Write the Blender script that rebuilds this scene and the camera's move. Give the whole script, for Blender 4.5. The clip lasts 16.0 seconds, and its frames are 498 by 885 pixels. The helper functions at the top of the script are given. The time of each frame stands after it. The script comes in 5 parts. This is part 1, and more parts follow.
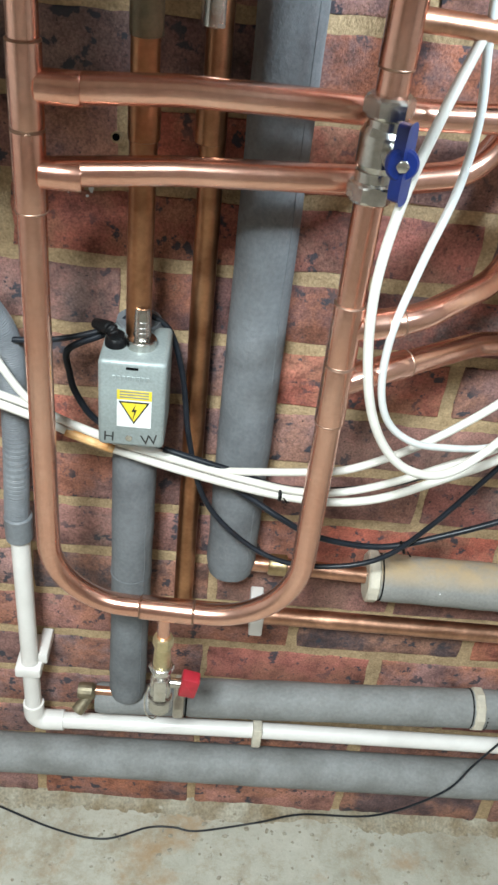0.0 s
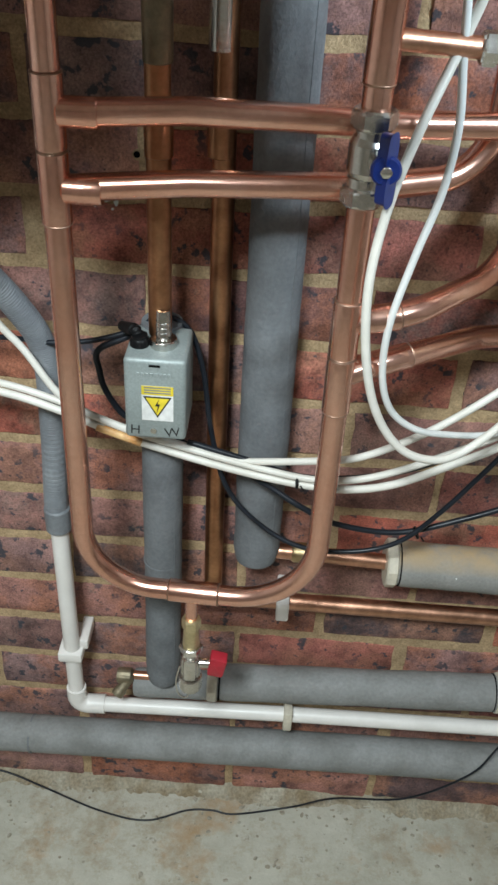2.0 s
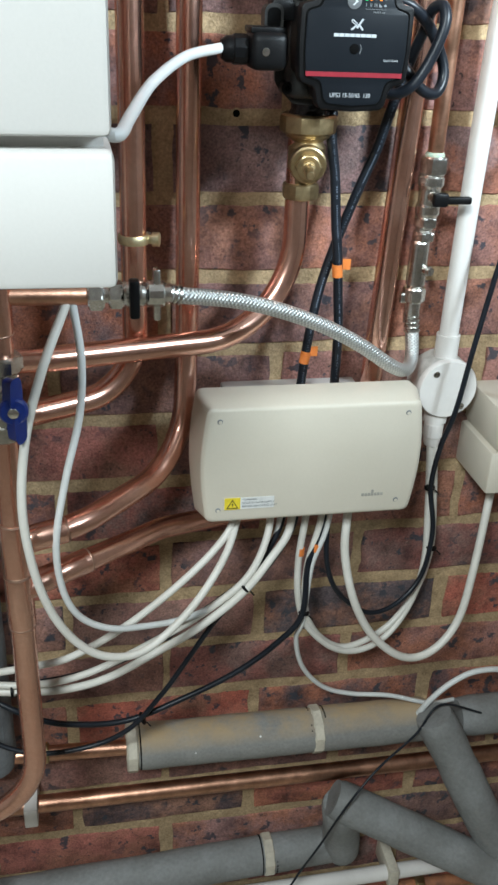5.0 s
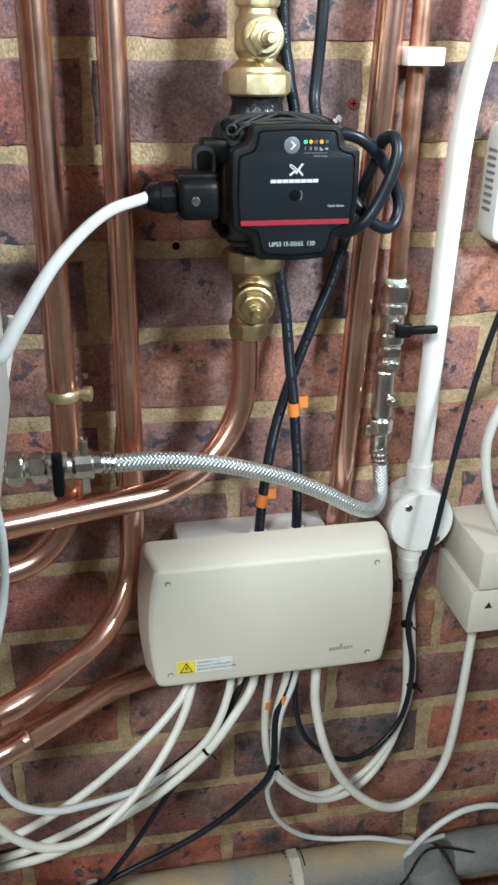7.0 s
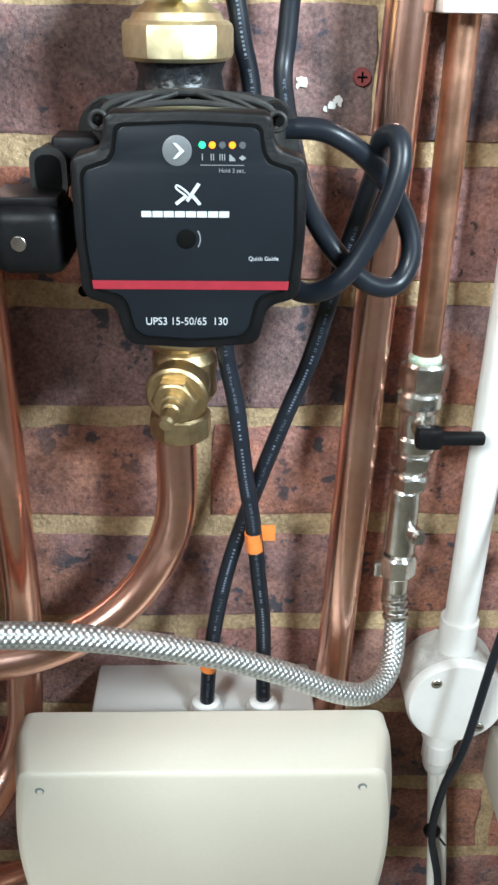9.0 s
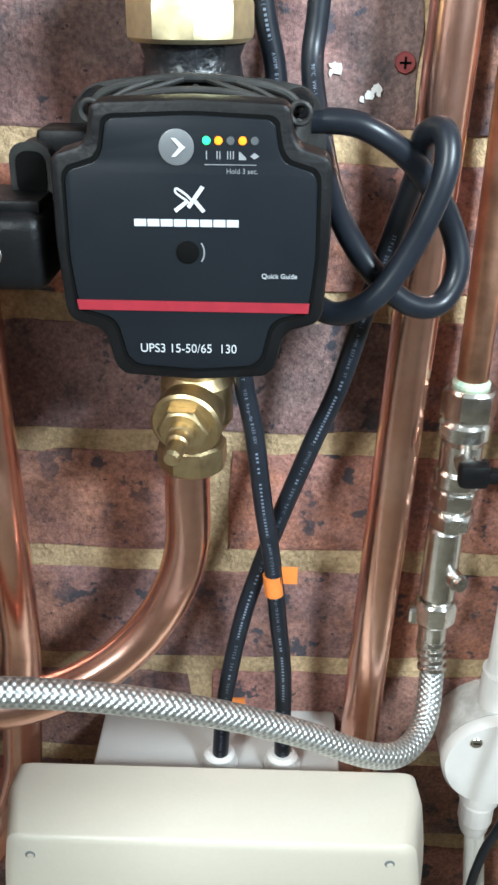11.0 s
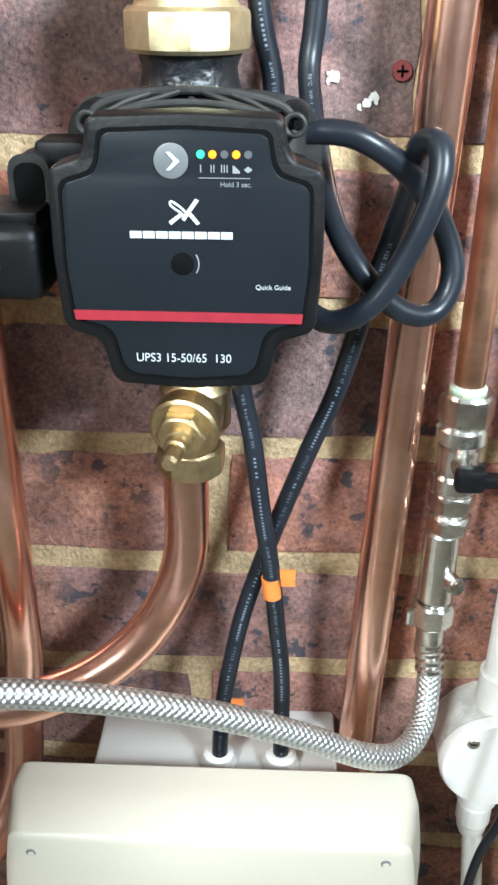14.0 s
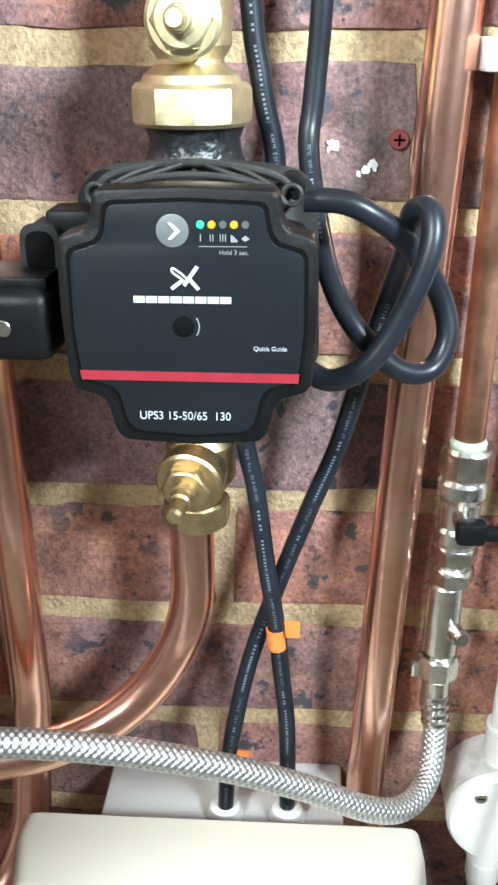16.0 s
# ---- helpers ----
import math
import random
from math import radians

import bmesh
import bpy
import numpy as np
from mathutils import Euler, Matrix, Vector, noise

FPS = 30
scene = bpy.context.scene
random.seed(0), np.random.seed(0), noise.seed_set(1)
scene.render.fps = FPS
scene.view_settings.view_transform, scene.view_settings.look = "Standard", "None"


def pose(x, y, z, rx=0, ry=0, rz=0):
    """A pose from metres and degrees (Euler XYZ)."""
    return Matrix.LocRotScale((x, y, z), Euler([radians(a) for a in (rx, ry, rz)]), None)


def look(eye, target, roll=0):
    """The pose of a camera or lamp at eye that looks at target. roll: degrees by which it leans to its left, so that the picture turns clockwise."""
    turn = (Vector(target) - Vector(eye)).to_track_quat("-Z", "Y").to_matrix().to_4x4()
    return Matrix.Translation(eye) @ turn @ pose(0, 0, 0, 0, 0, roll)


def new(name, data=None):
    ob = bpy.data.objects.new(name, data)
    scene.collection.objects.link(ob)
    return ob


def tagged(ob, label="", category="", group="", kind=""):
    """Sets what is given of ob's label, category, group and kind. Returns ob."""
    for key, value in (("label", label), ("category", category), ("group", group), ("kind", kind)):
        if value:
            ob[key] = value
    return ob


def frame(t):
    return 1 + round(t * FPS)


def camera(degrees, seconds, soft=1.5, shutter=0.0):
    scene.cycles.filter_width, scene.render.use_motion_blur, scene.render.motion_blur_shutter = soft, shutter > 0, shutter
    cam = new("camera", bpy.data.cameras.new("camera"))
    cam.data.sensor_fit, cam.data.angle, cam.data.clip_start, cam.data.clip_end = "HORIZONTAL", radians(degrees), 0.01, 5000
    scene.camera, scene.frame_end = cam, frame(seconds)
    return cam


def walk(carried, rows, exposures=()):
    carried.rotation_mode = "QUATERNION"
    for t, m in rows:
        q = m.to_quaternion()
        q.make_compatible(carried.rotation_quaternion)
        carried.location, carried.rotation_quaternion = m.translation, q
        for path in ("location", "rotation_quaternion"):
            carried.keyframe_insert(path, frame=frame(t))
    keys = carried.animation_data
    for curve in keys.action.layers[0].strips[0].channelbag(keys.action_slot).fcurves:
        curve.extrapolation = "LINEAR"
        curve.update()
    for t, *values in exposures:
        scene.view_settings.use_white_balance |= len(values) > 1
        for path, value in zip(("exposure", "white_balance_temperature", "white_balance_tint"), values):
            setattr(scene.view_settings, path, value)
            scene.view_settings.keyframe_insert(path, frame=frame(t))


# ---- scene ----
cam = camera(31.1, 16.0, soft=2.7)
PATH = [
    (0, (0.29, -0.774, 1.305), (0.377, 0.833, 0.117), 6.8),
    (0.5, (0.299, -0.808, 1.312), (0.26, 0.789, 0.108), 5.3),
    (1, (0.285, -0.814, 1.349), (0.193, 0.811, 0.186), 4.6),
    (1.5, (0.299, -0.822, 1.335), (0.209, 0.795, 0.162), 4.5),
    (2, (0.325, -0.833, 1.328), (0.292, 0.784, 0.151), 3.4),
    (2.5, (0.341, -0.837, 1.329), (0.379, 0.778, 0.15), 3.3),
    (3, (0.357, -0.838, 1.336), (0.471, 0.776, 0.16), 3.8),
    (3.5, (0.382, -0.833, 1.346), (0.562, 0.781, 0.179), 3.8),
    (4, (0.413, -0.83, 1.369), (0.662, 0.813, 0.255), 2.9),
    (4.5, (0.432, -0.833, 1.391), (0.753, 0.851, 0.361), 3.4),
    (5, (0.45, -0.839, 1.41), (0.809, 0.906, 0.5), 2.5),
    (5.2, (0.459, -0.842, 1.416), (0.813, 0.923, 0.543), 2.2),
    (7.3, (0.515, -0.689, 1.48), (0.9, 1.078, 0.626), 0.4),
    (7.5, (0.523, -0.658, 1.481), (0.944, 1.1, 0.625), 0.9),
    (8, (0.607, -0.595, 1.48), (0.933, 1.168, 0.593), 0.4),
    (8.5, (0.675, -0.536, 1.454), (0.761, 1.248, 0.554), 0.5),
    (9, (0.675, -0.476, 1.454), (0.725, 1.308, 0.553), 0.7),
    (9.5, (0.682, -0.444, 1.444), (0.68, 1.34, 0.541), 0.9),
    (12, (0.687, -0.418, 1.448), (0.639, 1.356, 0.528), 0.5),
    (12.5, (0.687, -0.418, 1.449), (0.64, 1.355, 0.524), 0.6),
    (13, (0.687, -0.418, 1.451), (0.637, 1.353, 0.523), 0.5),
    (13.5, (0.69, -0.42, 1.451), (0.635, 1.352, 0.527), 0.5),
    (14, (0.691, -0.421, 1.452), (0.631, 1.352, 0.53), 0.4),
    (14.5, (0.692, -0.425, 1.457), (0.626, 1.355, 0.546), 0.3),
    (15, (0.697, -0.427, 1.458), (0.626, 1.352, 0.547), 0.3),
    (15.5, (0.701, -0.426, 1.456), (0.619, 1.364, 0.567), 0.2),
    (16, (0.698, -0.429, 1.459), (0.595, 1.39, 0.633), -0.1),
]
walk(cam, [(t, look(eye, target, roll)) for t, eye, target, roll in PATH],
     exposures=[(0.0, 0.65), (0.5, 0.53), (1.0, 0.37), (1.5, 0.13), (2.0, 0.05), (3.0, 0.01), (3.5, -0.07), (4.0, -0.20), (4.5, -0.46), (5.0, -0.50), (7.5, -0.42), (8.0, -0.50), (8.5, -0.43), (9.0, -0.22), (12.0, -0.13), (14.0, 0.10), (16.0, 0.13)])

# ---- light ----
world = bpy.data.worlds.new("world")
scene.world = world
world.use_nodes = True
world.node_tree.nodes["Background"].inputs[0].default_value = (0.9, 0.95, 1.0, 1)
world.node_tree.nodes["Background"].inputs[1].default_value = 0.05


batten = bpy.data.lights.new("batten_lamp_light", "AREA")
batten.shape, batten.size, batten.size_y, batten.energy, batten.color = "RECTANGLE", 0.30, 0.30, 42, (0.855, 0.965, 0.99)
new("batten_lamp_light", batten).matrix_world = look((0.05, -1.30, 2.10), (0.30, 0, 0.25))
# Unseen lamp set by leftward shadows; cone aimed high to dim the lower wall.
spot = bpy.data.lights.new("unseen_spot_light", "SPOT")
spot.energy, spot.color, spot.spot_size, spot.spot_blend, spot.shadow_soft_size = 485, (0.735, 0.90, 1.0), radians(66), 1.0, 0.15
new("unseen_spot_light", spot).matrix_world = look((1.55, -1.10, 2.12), (0.80, 0, 1.84))

# ---- materials ----


def nodes_of(name):
    m = bpy.data.materials.new(name)
    m.use_nodes = True
    nt = m.node_tree
    return m, nt, nt.nodes, nt.links, nt.nodes["Principled BSDF"]


def ramp(nodes, stops):
    r = nodes.new("ShaderNodeValToRGB")
    els = r.color_ramp.elements
    while len(els) < len(stops):
        els.new(0.5)
    for e, (p, c) in zip(els, stops):
        e.position, e.color = p, (*c, 1) if len(c) == 3 else c
    return r


def noise_tex(nodes, links, vec, scale, detail=5, rough=0.55):
    n = nodes.new("ShaderNodeTexNoise")
    n.inputs["Scale"].default_value, n.inputs["Detail"].default_value, n.inputs["Roughness"].default_value = scale, detail, rough
    links.new(vec, n.inputs["Vector"])
    return n.outputs[0]


def mixed(nodes, links, fac, a, b, mode="MIX"):
    m = nodes.new("ShaderNodeMix")
    m.data_type, m.blend_type = "RGBA", mode
    for v, i in ((fac, 0), (a, 6), (b, 7)):
        if isinstance(v, (int, float)):
            m.inputs[i].default_value = v
        elif isinstance(v, tuple):
            m.inputs[i].default_value = (*v, 1)
        else:
            links.new(v, m.inputs[i])
    return m.outputs[2]


def surface(name, base, dark=None, rough=0.5, metal=0.0, scale=18, fine=160, bump=0.08, spread=(0.35, 0.65), rough_var=0.12, spec=0.5, coat=0.0, grain=0.14):
    """A material with two scales of colour change, uneven gloss and fine relief."""
    m, nt, nodes, links, b = nodes_of(name)
    vec = nodes.new("ShaderNodeTexCoord").outputs["Object"]
    dark = dark or tuple(c * 0.75 for c in base)
    big = noise_tex(nodes, links, vec, scale)
    small = noise_tex(nodes, links, vec, fine)
    r = ramp(nodes, [(spread[0], dark), (spread[1], base)])
    links.new(big, r.inputs[0])
    r2 = ramp(nodes, [(0.3, (1 - grain,) * 3), (0.7, (1 + grain * 0.4,) * 3)])
    links.new(small, r2.inputs[0])
    links.new(mixed(nodes, links, 1.0, r.outputs[0], r2.outputs[0], "MULTIPLY"), b.inputs["Base Color"])
    mr = nodes.new("ShaderNodeMapRange")
    mr.inputs["To Min"].default_value, mr.inputs["To Max"].default_value = max(0.02, rough - rough_var), min(1, rough + rough_var)
    links.new(big, mr.inputs["Value"])
    links.new(mr.outputs[0], b.inputs["Roughness"])
    b.inputs["Metallic"].default_value = metal
    b.inputs["Specular IOR Level"].default_value = spec
    b.inputs["Coat Weight"].default_value = coat
    if bump:
        bp = nodes.new("ShaderNodeBump")
        bp.inputs["Strength"].default_value, bp.inputs["Distance"].default_value = bump, 0.002
        links.new(small, bp.inputs["Height"])
        links.new(bp.outputs[0], b.inputs["Normal"])
    return m


def brick_material(name, per_island):
    m, nt, nodes, links, b = nodes_of(name)
    vec = nodes.new("ShaderNodeTexCoord").outputs["Object"]
    if per_island:
        rnd = nodes.new("ShaderNodeNewGeometry").outputs["Random Per Island"]
    else:
        info = nodes.new("ShaderNodeObjectInfo")
        rnd = info.outputs["Random"]
        add = nodes.new("ShaderNodeVectorMath")
        links.new(vec, add.inputs[0])
        links.new(info.outputs["Location"], add.inputs[1])
        vec = add.outputs[0]
    # every brick has two clays of its own, mingled in broad clouds
    body = ramp(nodes, [(0.0, (0.305, 0.147, 0.120)), (0.16, (0.195, 0.120, 0.115)), (0.30, (0.370, 0.175, 0.143)), (0.44, (0.090, 0.074, 0.080)), (0.58, (0.429, 0.123, 0.083)), (0.72, (0.215, 0.147, 0.147)), (0.86, (0.319, 0.175, 0.158)), (1.0, (0.163, 0.095, 0.090))])
    links.new(rnd, body.inputs[0])
    shift = nodes.new("ShaderNodeMath")
    shift.operation = "FRACT"
    times = nodes.new("ShaderNodeMath")
    times.operation, times.inputs[1].default_value = "MULTIPLY", 7.31
    links.new(rnd, times.inputs[0])
    links.new(times.outputs[0], shift.inputs[0])
    fire = ramp(nodes, [(0.0, (0.36, 0.130, 0.075)), (0.25, (0.31, 0.170, 0.125)), (0.5, (0.37, 0.140, 0.085)), (0.75, (0.14, 0.115, 0.115)), (1.0, (0.32, 0.155, 0.110))])
    links.new(shift.outputs[0], fire.inputs[0])
    mingle = ramp(nodes, [(0.44, (0, 0, 0)), (0.57, (0.95, 0.95, 0.95))])
    links.new(noise_tex(nodes, links, vec, 11, 7, 0.66), mingle.inputs[0])
    c = mixed(nodes, links, mingle.outputs[0], body.outputs[0], fire.outputs[0])
    cloud = ramp(nodes, [(0.31, (0.30, 0.30, 0.33)), (0.50, (1.0, 1.0, 1.0)), (0.70, (1.5, 1.48, 1.46))])
    links.new(noise_tex(nodes, links, vec, 19, 8, 0.7), cloud.inputs[0])
    c = mixed(nodes, links, 1.0, c, cloud.outputs[0], "MULTIPLY")
    # fine sand grain
    sand = ramp(nodes, [(0.32, (0.62, 0.62, 0.63)), (0.68, (1.36, 1.35, 1.34))])
    links.new(noise_tex(nodes, links, vec, 420, 3, 0.7), sand.inputs[0])
    c = mixed(nodes, links, 1.0, c, sand.outputs[0], "MULTIPLY")
    # blue-grey blots and burnt black pits
    where = ramp(nodes, [(0.40, (0, 0, 0)), (0.52, (1, 1, 1))])
    links.new(noise_tex(nodes, links, vec, 9, 3), where.inputs[0])
    blot = ramp(nodes, [(0.565, (0, 0, 0)), (0.60, (0.9, 0.9, 0.9))])
    links.new(noise_tex(nodes, links, vec, 52, 6, 0.6), blot.inputs[0])
    f = mixed(nodes, links, 1.0, blot.outputs[0], where.outputs[0], "MULTIPLY")
    c = mixed(nodes, links, f, c, (0.042, 0.048, 0.062))
    pit = ramp(nodes, [(0.65, (0, 0, 0)), (0.68, (0.85, 0.85, 0.85))])
    links.new(noise_tex(nodes, links, vec, 190, 5, 0.6), pit.inputs[0])
    c = mixed(nodes, links, pit.outputs[0], c, (0.035, 0.032, 0.035))
    # pale mortar smear and dust
    smear = ramp(nodes, [(0.60, (0, 0, 0)), (0.76, (0.6, 0.6, 0.6))])
    links.new(noise_tex(nodes, links, vec, 30, 9, 0.78), smear.inputs[0])
    c = mixed(nodes, links, smear.outputs[0], c, (0.36, 0.29, 0.22))
    links.new(c, b.inputs["Base Color"])
    b.inputs["Roughness"].default_value = 0.82
    b.inputs["Specular IOR Level"].default_value = 0.3
    bp = nodes.new("ShaderNodeBump")
    bp.inputs["Strength"].default_value, bp.inputs["Distance"].default_value = 0.8, 0.003
    links.new(noise_tex(nodes, links, vec, 170, 8, 0.7), bp.inputs["Height"])
    links.new(bp.outputs[0], b.inputs["Normal"])
    return m


def concrete_material():
    m, nt, nodes, links, b = nodes_of("concrete")
    vec = nodes.new("ShaderNodeTexCoord").outputs["Object"]
    r = ramp(nodes, [(0.28, (0.29, 0.268, 0.205)), (0.5, (0.43, 0.412, 0.345)), (0.74, (0.54, 0.522, 0.45))])
    links.new(noise_tex(nodes, links, vec, 7, 12, 0.78), r.inputs[0])
    # sandy dirt in ragged patches, rust in a few small blots
    dirt = ramp(nodes, [(0.49, (0, 0, 0)), (0.64, (0.75, 0.75, 0.75))])
    links.new(noise_tex(nodes, links, vec, 12, 12, 0.82), dirt.inputs[0])
    c = mixed(nodes, links, dirt.outputs[0], r.outputs[0], (0.29, 0.225, 0.14))
    stain = ramp(nodes, [(0.60, (0, 0, 0)), (0.74, (0.85, 0.85, 0.85))])
    links.new(noise_tex(nodes, links, vec, 5.2, 10, 0.66), stain.inputs[0])
    c = mixed(nodes, links, stain.outputs[0], c, (0.36, 0.19, 0.06))
    pits = ramp(nodes, [(0.615, (0, 0, 0)), (0.68, (0.75, 0.75, 0.75))])
    links.new(noise_tex(nodes, links, vec, 44, 8, 0.75), pits.inputs[0])
    c = mixed(nodes, links, pits.outputs[0], c, (0.13, 0.11, 0.08))
    pale = ramp(nodes, [(0.64, (0, 0, 0)), (0.72, (0.5, 0.5, 0.5))])
    links.new(noise_tex(nodes, links, vec, 85, 6, 0.7), pale.inputs[0])
    c = mixed(nodes, links, pale.outputs[0], c, (0.62, 0.61, 0.56))
    links.new(c, b.inputs["Base Color"])
    b.inputs["Roughness"].default_value = 0.85
    bp = nodes.new("ShaderNodeBump")
    bp.inputs["Strength"].default_value, bp.inputs["Distance"].default_value = 0.6, 0.004
    links.new(noise_tex(nodes, links, vec, 60, 9, 0.7), bp.inputs["Height"])
    links.new(bp.outputs[0], b.inputs["Normal"])
    return m


def braid_material():
    m, nt, nodes, links, b = nodes_of("steel_braid")
    uv = nodes.new("ShaderNodeTexCoord").outputs["UV"]
    sep = nodes.new("ShaderNodeSeparateXYZ")
    links.new(uv, sep.inputs[0])

    def maths(op, a, c):
        n = nodes.new("ShaderNodeMath")
        n.operation = op
        for i, v in enumerate((a, c)):
            if isinstance(v, (int, float)):
                n.inputs[i].default_value = v
            elif v is not None:
                links.new(v, n.inputs[i])
        return n.outputs[0]

    u, v = maths("MULTIPLY", sep.outputs[0], 18 * math.pi), maths("MULTIPLY", sep.outputs[1], 1700.0)
    s = maths("MULTIPLY", maths("SINE", u, None), maths("SINE", v, None))
    r = ramp(nodes, [(0.0, (0.38, 0.39, 0.39)), (0.45, (0.58, 0.59, 0.58)), (1.0, (0.74, 0.75, 0.73))])
    links.new(maths("ADD", maths("MULTIPLY", s, 0.5), 0.5), r.inputs[0])
    links.new(r.outputs[0], b.inputs["Base Color"])
    b.inputs["Metallic"].default_value, b.inputs["Roughness"].default_value = 1.0, 0.48
    bp = nodes.new("ShaderNodeBump")
    bp.inputs["Strength"].default_value, bp.inputs["Distance"].default_value = 0.42, 0.0012
    links.new(s, bp.inputs["Height"])
    links.new(bp.outputs[0], b.inputs["Normal"])
    return m


def glow(name, color, power):
    m, nt, nodes, links, b = nodes_of(name)
    b.inputs["Base Color"].default_value = (*color, 1)
    b.inputs["Emission Color"].default_value = (*color, 1)
    b.inputs["Emission Strength"].default_value = power
    return m


COPPER = surface("bright_copper", (0.94, 0.565, 0.45), (0.82, 0.44, 0.335), 0.235, 1.0, 16, 210, 0.03, rough_var=0.07, grain=0.10)
COPPER_OLD = surface("dull_copper", (0.55, 0.28, 0.15), (0.32, 0.15, 0.08), 0.36, 1.0, 30, 190, 0.08, rough_var=0.12)
COPPER_AGED = surface("tarnished_copper", (0.70, 0.38, 0.26), (0.46, 0.25, 0.165), 0.36, 1.0, 40, 190, 0.08, rough_var=0.12)
SOLDER = surface("solder", (0.52, 0.34, 0.26), (0.36, 0.22, 0.16), 0.42, 1.0)
VERDIGRIS = surface("green_corrosion", (0.30, 0.48, 0.38), (0.45, 0.40, 0.30), 0.8, 0.0, 90, 300, 0.4)
RUST = surface("rusty_copper", (0.42, 0.17, 0.08), (0.22, 0.10, 0.06), 0.7, 0.2, 50, 220, 0.3)
BRASS = surface("brass", (0.80, 0.69, 0.44), (0.66, 0.56, 0.34), 0.45, 1.0, 40, 240, 0.07)
BRASS_DULL = surface("dull_brass", (0.52, 0.40, 0.23), (0.38, 0.28, 0.15), 0.40, 1.0, 50, 240, 0.15)
NICKEL = surface("nickel_plate", (0.74, 0.72, 0.68), (0.58, 0.56, 0.52), 0.24, 1.0, 50, 260, 0.10)
TARNISHED = surface("tarnished_brass", (0.34, 0.29, 0.20), (0.20, 0.17, 0.12), 0.5, 0.9, 50, 240, 0.2)
STEEL = surface("steel_screw", (0.55, 0.54, 0.52), (0.40, 0.39, 0.38), 0.35, 1.0, 80, 300, 0.1)
FOAM = surface("grey_foam", (0.180, 0.190, 0.202), (0.118, 0.124, 0.132), 0.75, 0.0, 16, 240, 0.45, spec=0.3, grain=0.16)
FOAM_DUSTY = surface("dusty_grey_foam", (0.250, 0.254, 0.252), (0.172, 0.172, 0.166), 0.62, 0.0, 17, 220, 0.4, spec=0.3, grain=0.14)
FOAM_BROWN = surface("browned_grey_foam", (0.27, 0.265, 0.25), (0.21, 0.205, 0.195), 0.8, 0.0, 14, 300, 0.3, spec=0.3)
CONDUIT = surface("pale_ribbed_plastic", (0.40, 0.41, 0.43), (0.30, 0.31, 0.33), 0.5, 0.0, 20, 260, 0.08)
WHITE_PVC = surface("white_plastic_pipe", (0.74, 0.71, 0.68), (0.66, 0.63, 0.60), 0.38, 0.0, 20, 200, 0.03, grain=0.02)
CREAM = surface("cream_plastic", (0.625, 0.575, 0.485), (0.595, 0.545, 0.455), 0.42, 0.0, 8, 500, 0.05, rough_var=0.06, grain=0.02)
WHITE_BOX = surface("white_enamel", (0.60, 0.585, 0.56), (0.575, 0.56, 0.535), 0.4, 0.0, 6, 500, 0.04, rough_var=0.06, grain=0.02)
CLIP = surface("yellowed_white_plastic", (0.60, 0.55, 0.45), (0.50, 0.45, 0.37), 0.5, 0.0, 40, 200, 0.05)
WHITE_CABLE = surface("white_cable", (0.68, 0.655, 0.605), (0.60, 0.575, 0.52), 0.45, 0.0, 25, 200, 0.04, grain=0.02)
GREY_CABLE = surface("pale_grey_cable", (0.66, 0.67, 0.66), (0.60, 0.61, 0.60), 0.45, 0.0, 25, 200, 0.04, grain=0.02)
STAIN_CABLE = surface("rust_stained_cable", (0.70, 0.46, 0.22), (0.52, 0.21, 0.045), 0.55, 0.0, 60, 200, 0.04)
BLACK_CABLE = surface("black_cable", (0.013, 0.016, 0.022), (0.008, 0.010, 0.014), 0.36, 0.0, 30, 200, 0.04, grain=0.02, spec=0.28)
BLACK = surface("black_plastic", (0.0065, 0.0065, 0.0070), (0.0045, 0.0045, 0.0050), 0.42, 0.0, 60, 500, 0.12, spec=0.16)
DUSTY_BLACK = surface("dusty_black_plastic", (0.026, 0.025, 0.023), (0.010, 0.010, 0.010), 0.55, 0.0, 70, 300, 0.12, spec=0.3)
CAST = surface("black_cast_iron", (0.014, 0.015, 0.017), (0.008, 0.009, 0.010), 0.24, 0.0, 60, 190, 0.8)
FACE = surface("black_faceplate", (0.0095, 0.0115, 0.0145), (0.0075, 0.0092, 0.0118), 0.36, 0.0, 14, 600, 0.02, rough_var=0.08, grain=0.02, spec=0.12)
HOLE = surface("dark_recess", (0.004, 0.004, 0.004), None, 0.9, 0.0, bump=0, spec=0.05)
STRIPE = surface("red_stripe", (0.27, 0.018, 0.030), None, 0.4, bump=0.0)
BUTTON = surface("grey_button", (0.11, 0.115, 0.12), None, 0.4, bump=0.0)
RED = surface("red_plastic", (0.42, 0.02, 0.035), None, 0.4)
DULL_RED = surface("dull_red_plastic", (0.26, 0.045, 0.045), None, 0.6)
FAINT_PRINT = surface("faint_print", (0.40, 0.385, 0.345), None, 0.5, bump=0.0)
BLUE = surface("blue_plastic", (0.006, 0.024, 0.17), None, 0.32)
ORANGE = surface("orange_tape", (0.85, 0.24, 0.05), None, 0.5, bump=0.02)
YELLOW = surface("yellow_label", (0.80, 0.62, 0.04), None, 0.5, bump=0.0)
PAPER = surface("white_label", (0.78, 0.78, 0.76), None, 0.5, bump=0.0)
INK = surface("black_ink", (0.02, 0.02, 0.02), None, 0.6, bump=0.0)
PRINT = surface("white_print", (0.46, 0.48, 0.50), None, 0.5, bump=0.0)
CABLE_PRINT = surface("cable_print", (0.17, 0.20, 0.26), None, 0.5, bump=0.0)
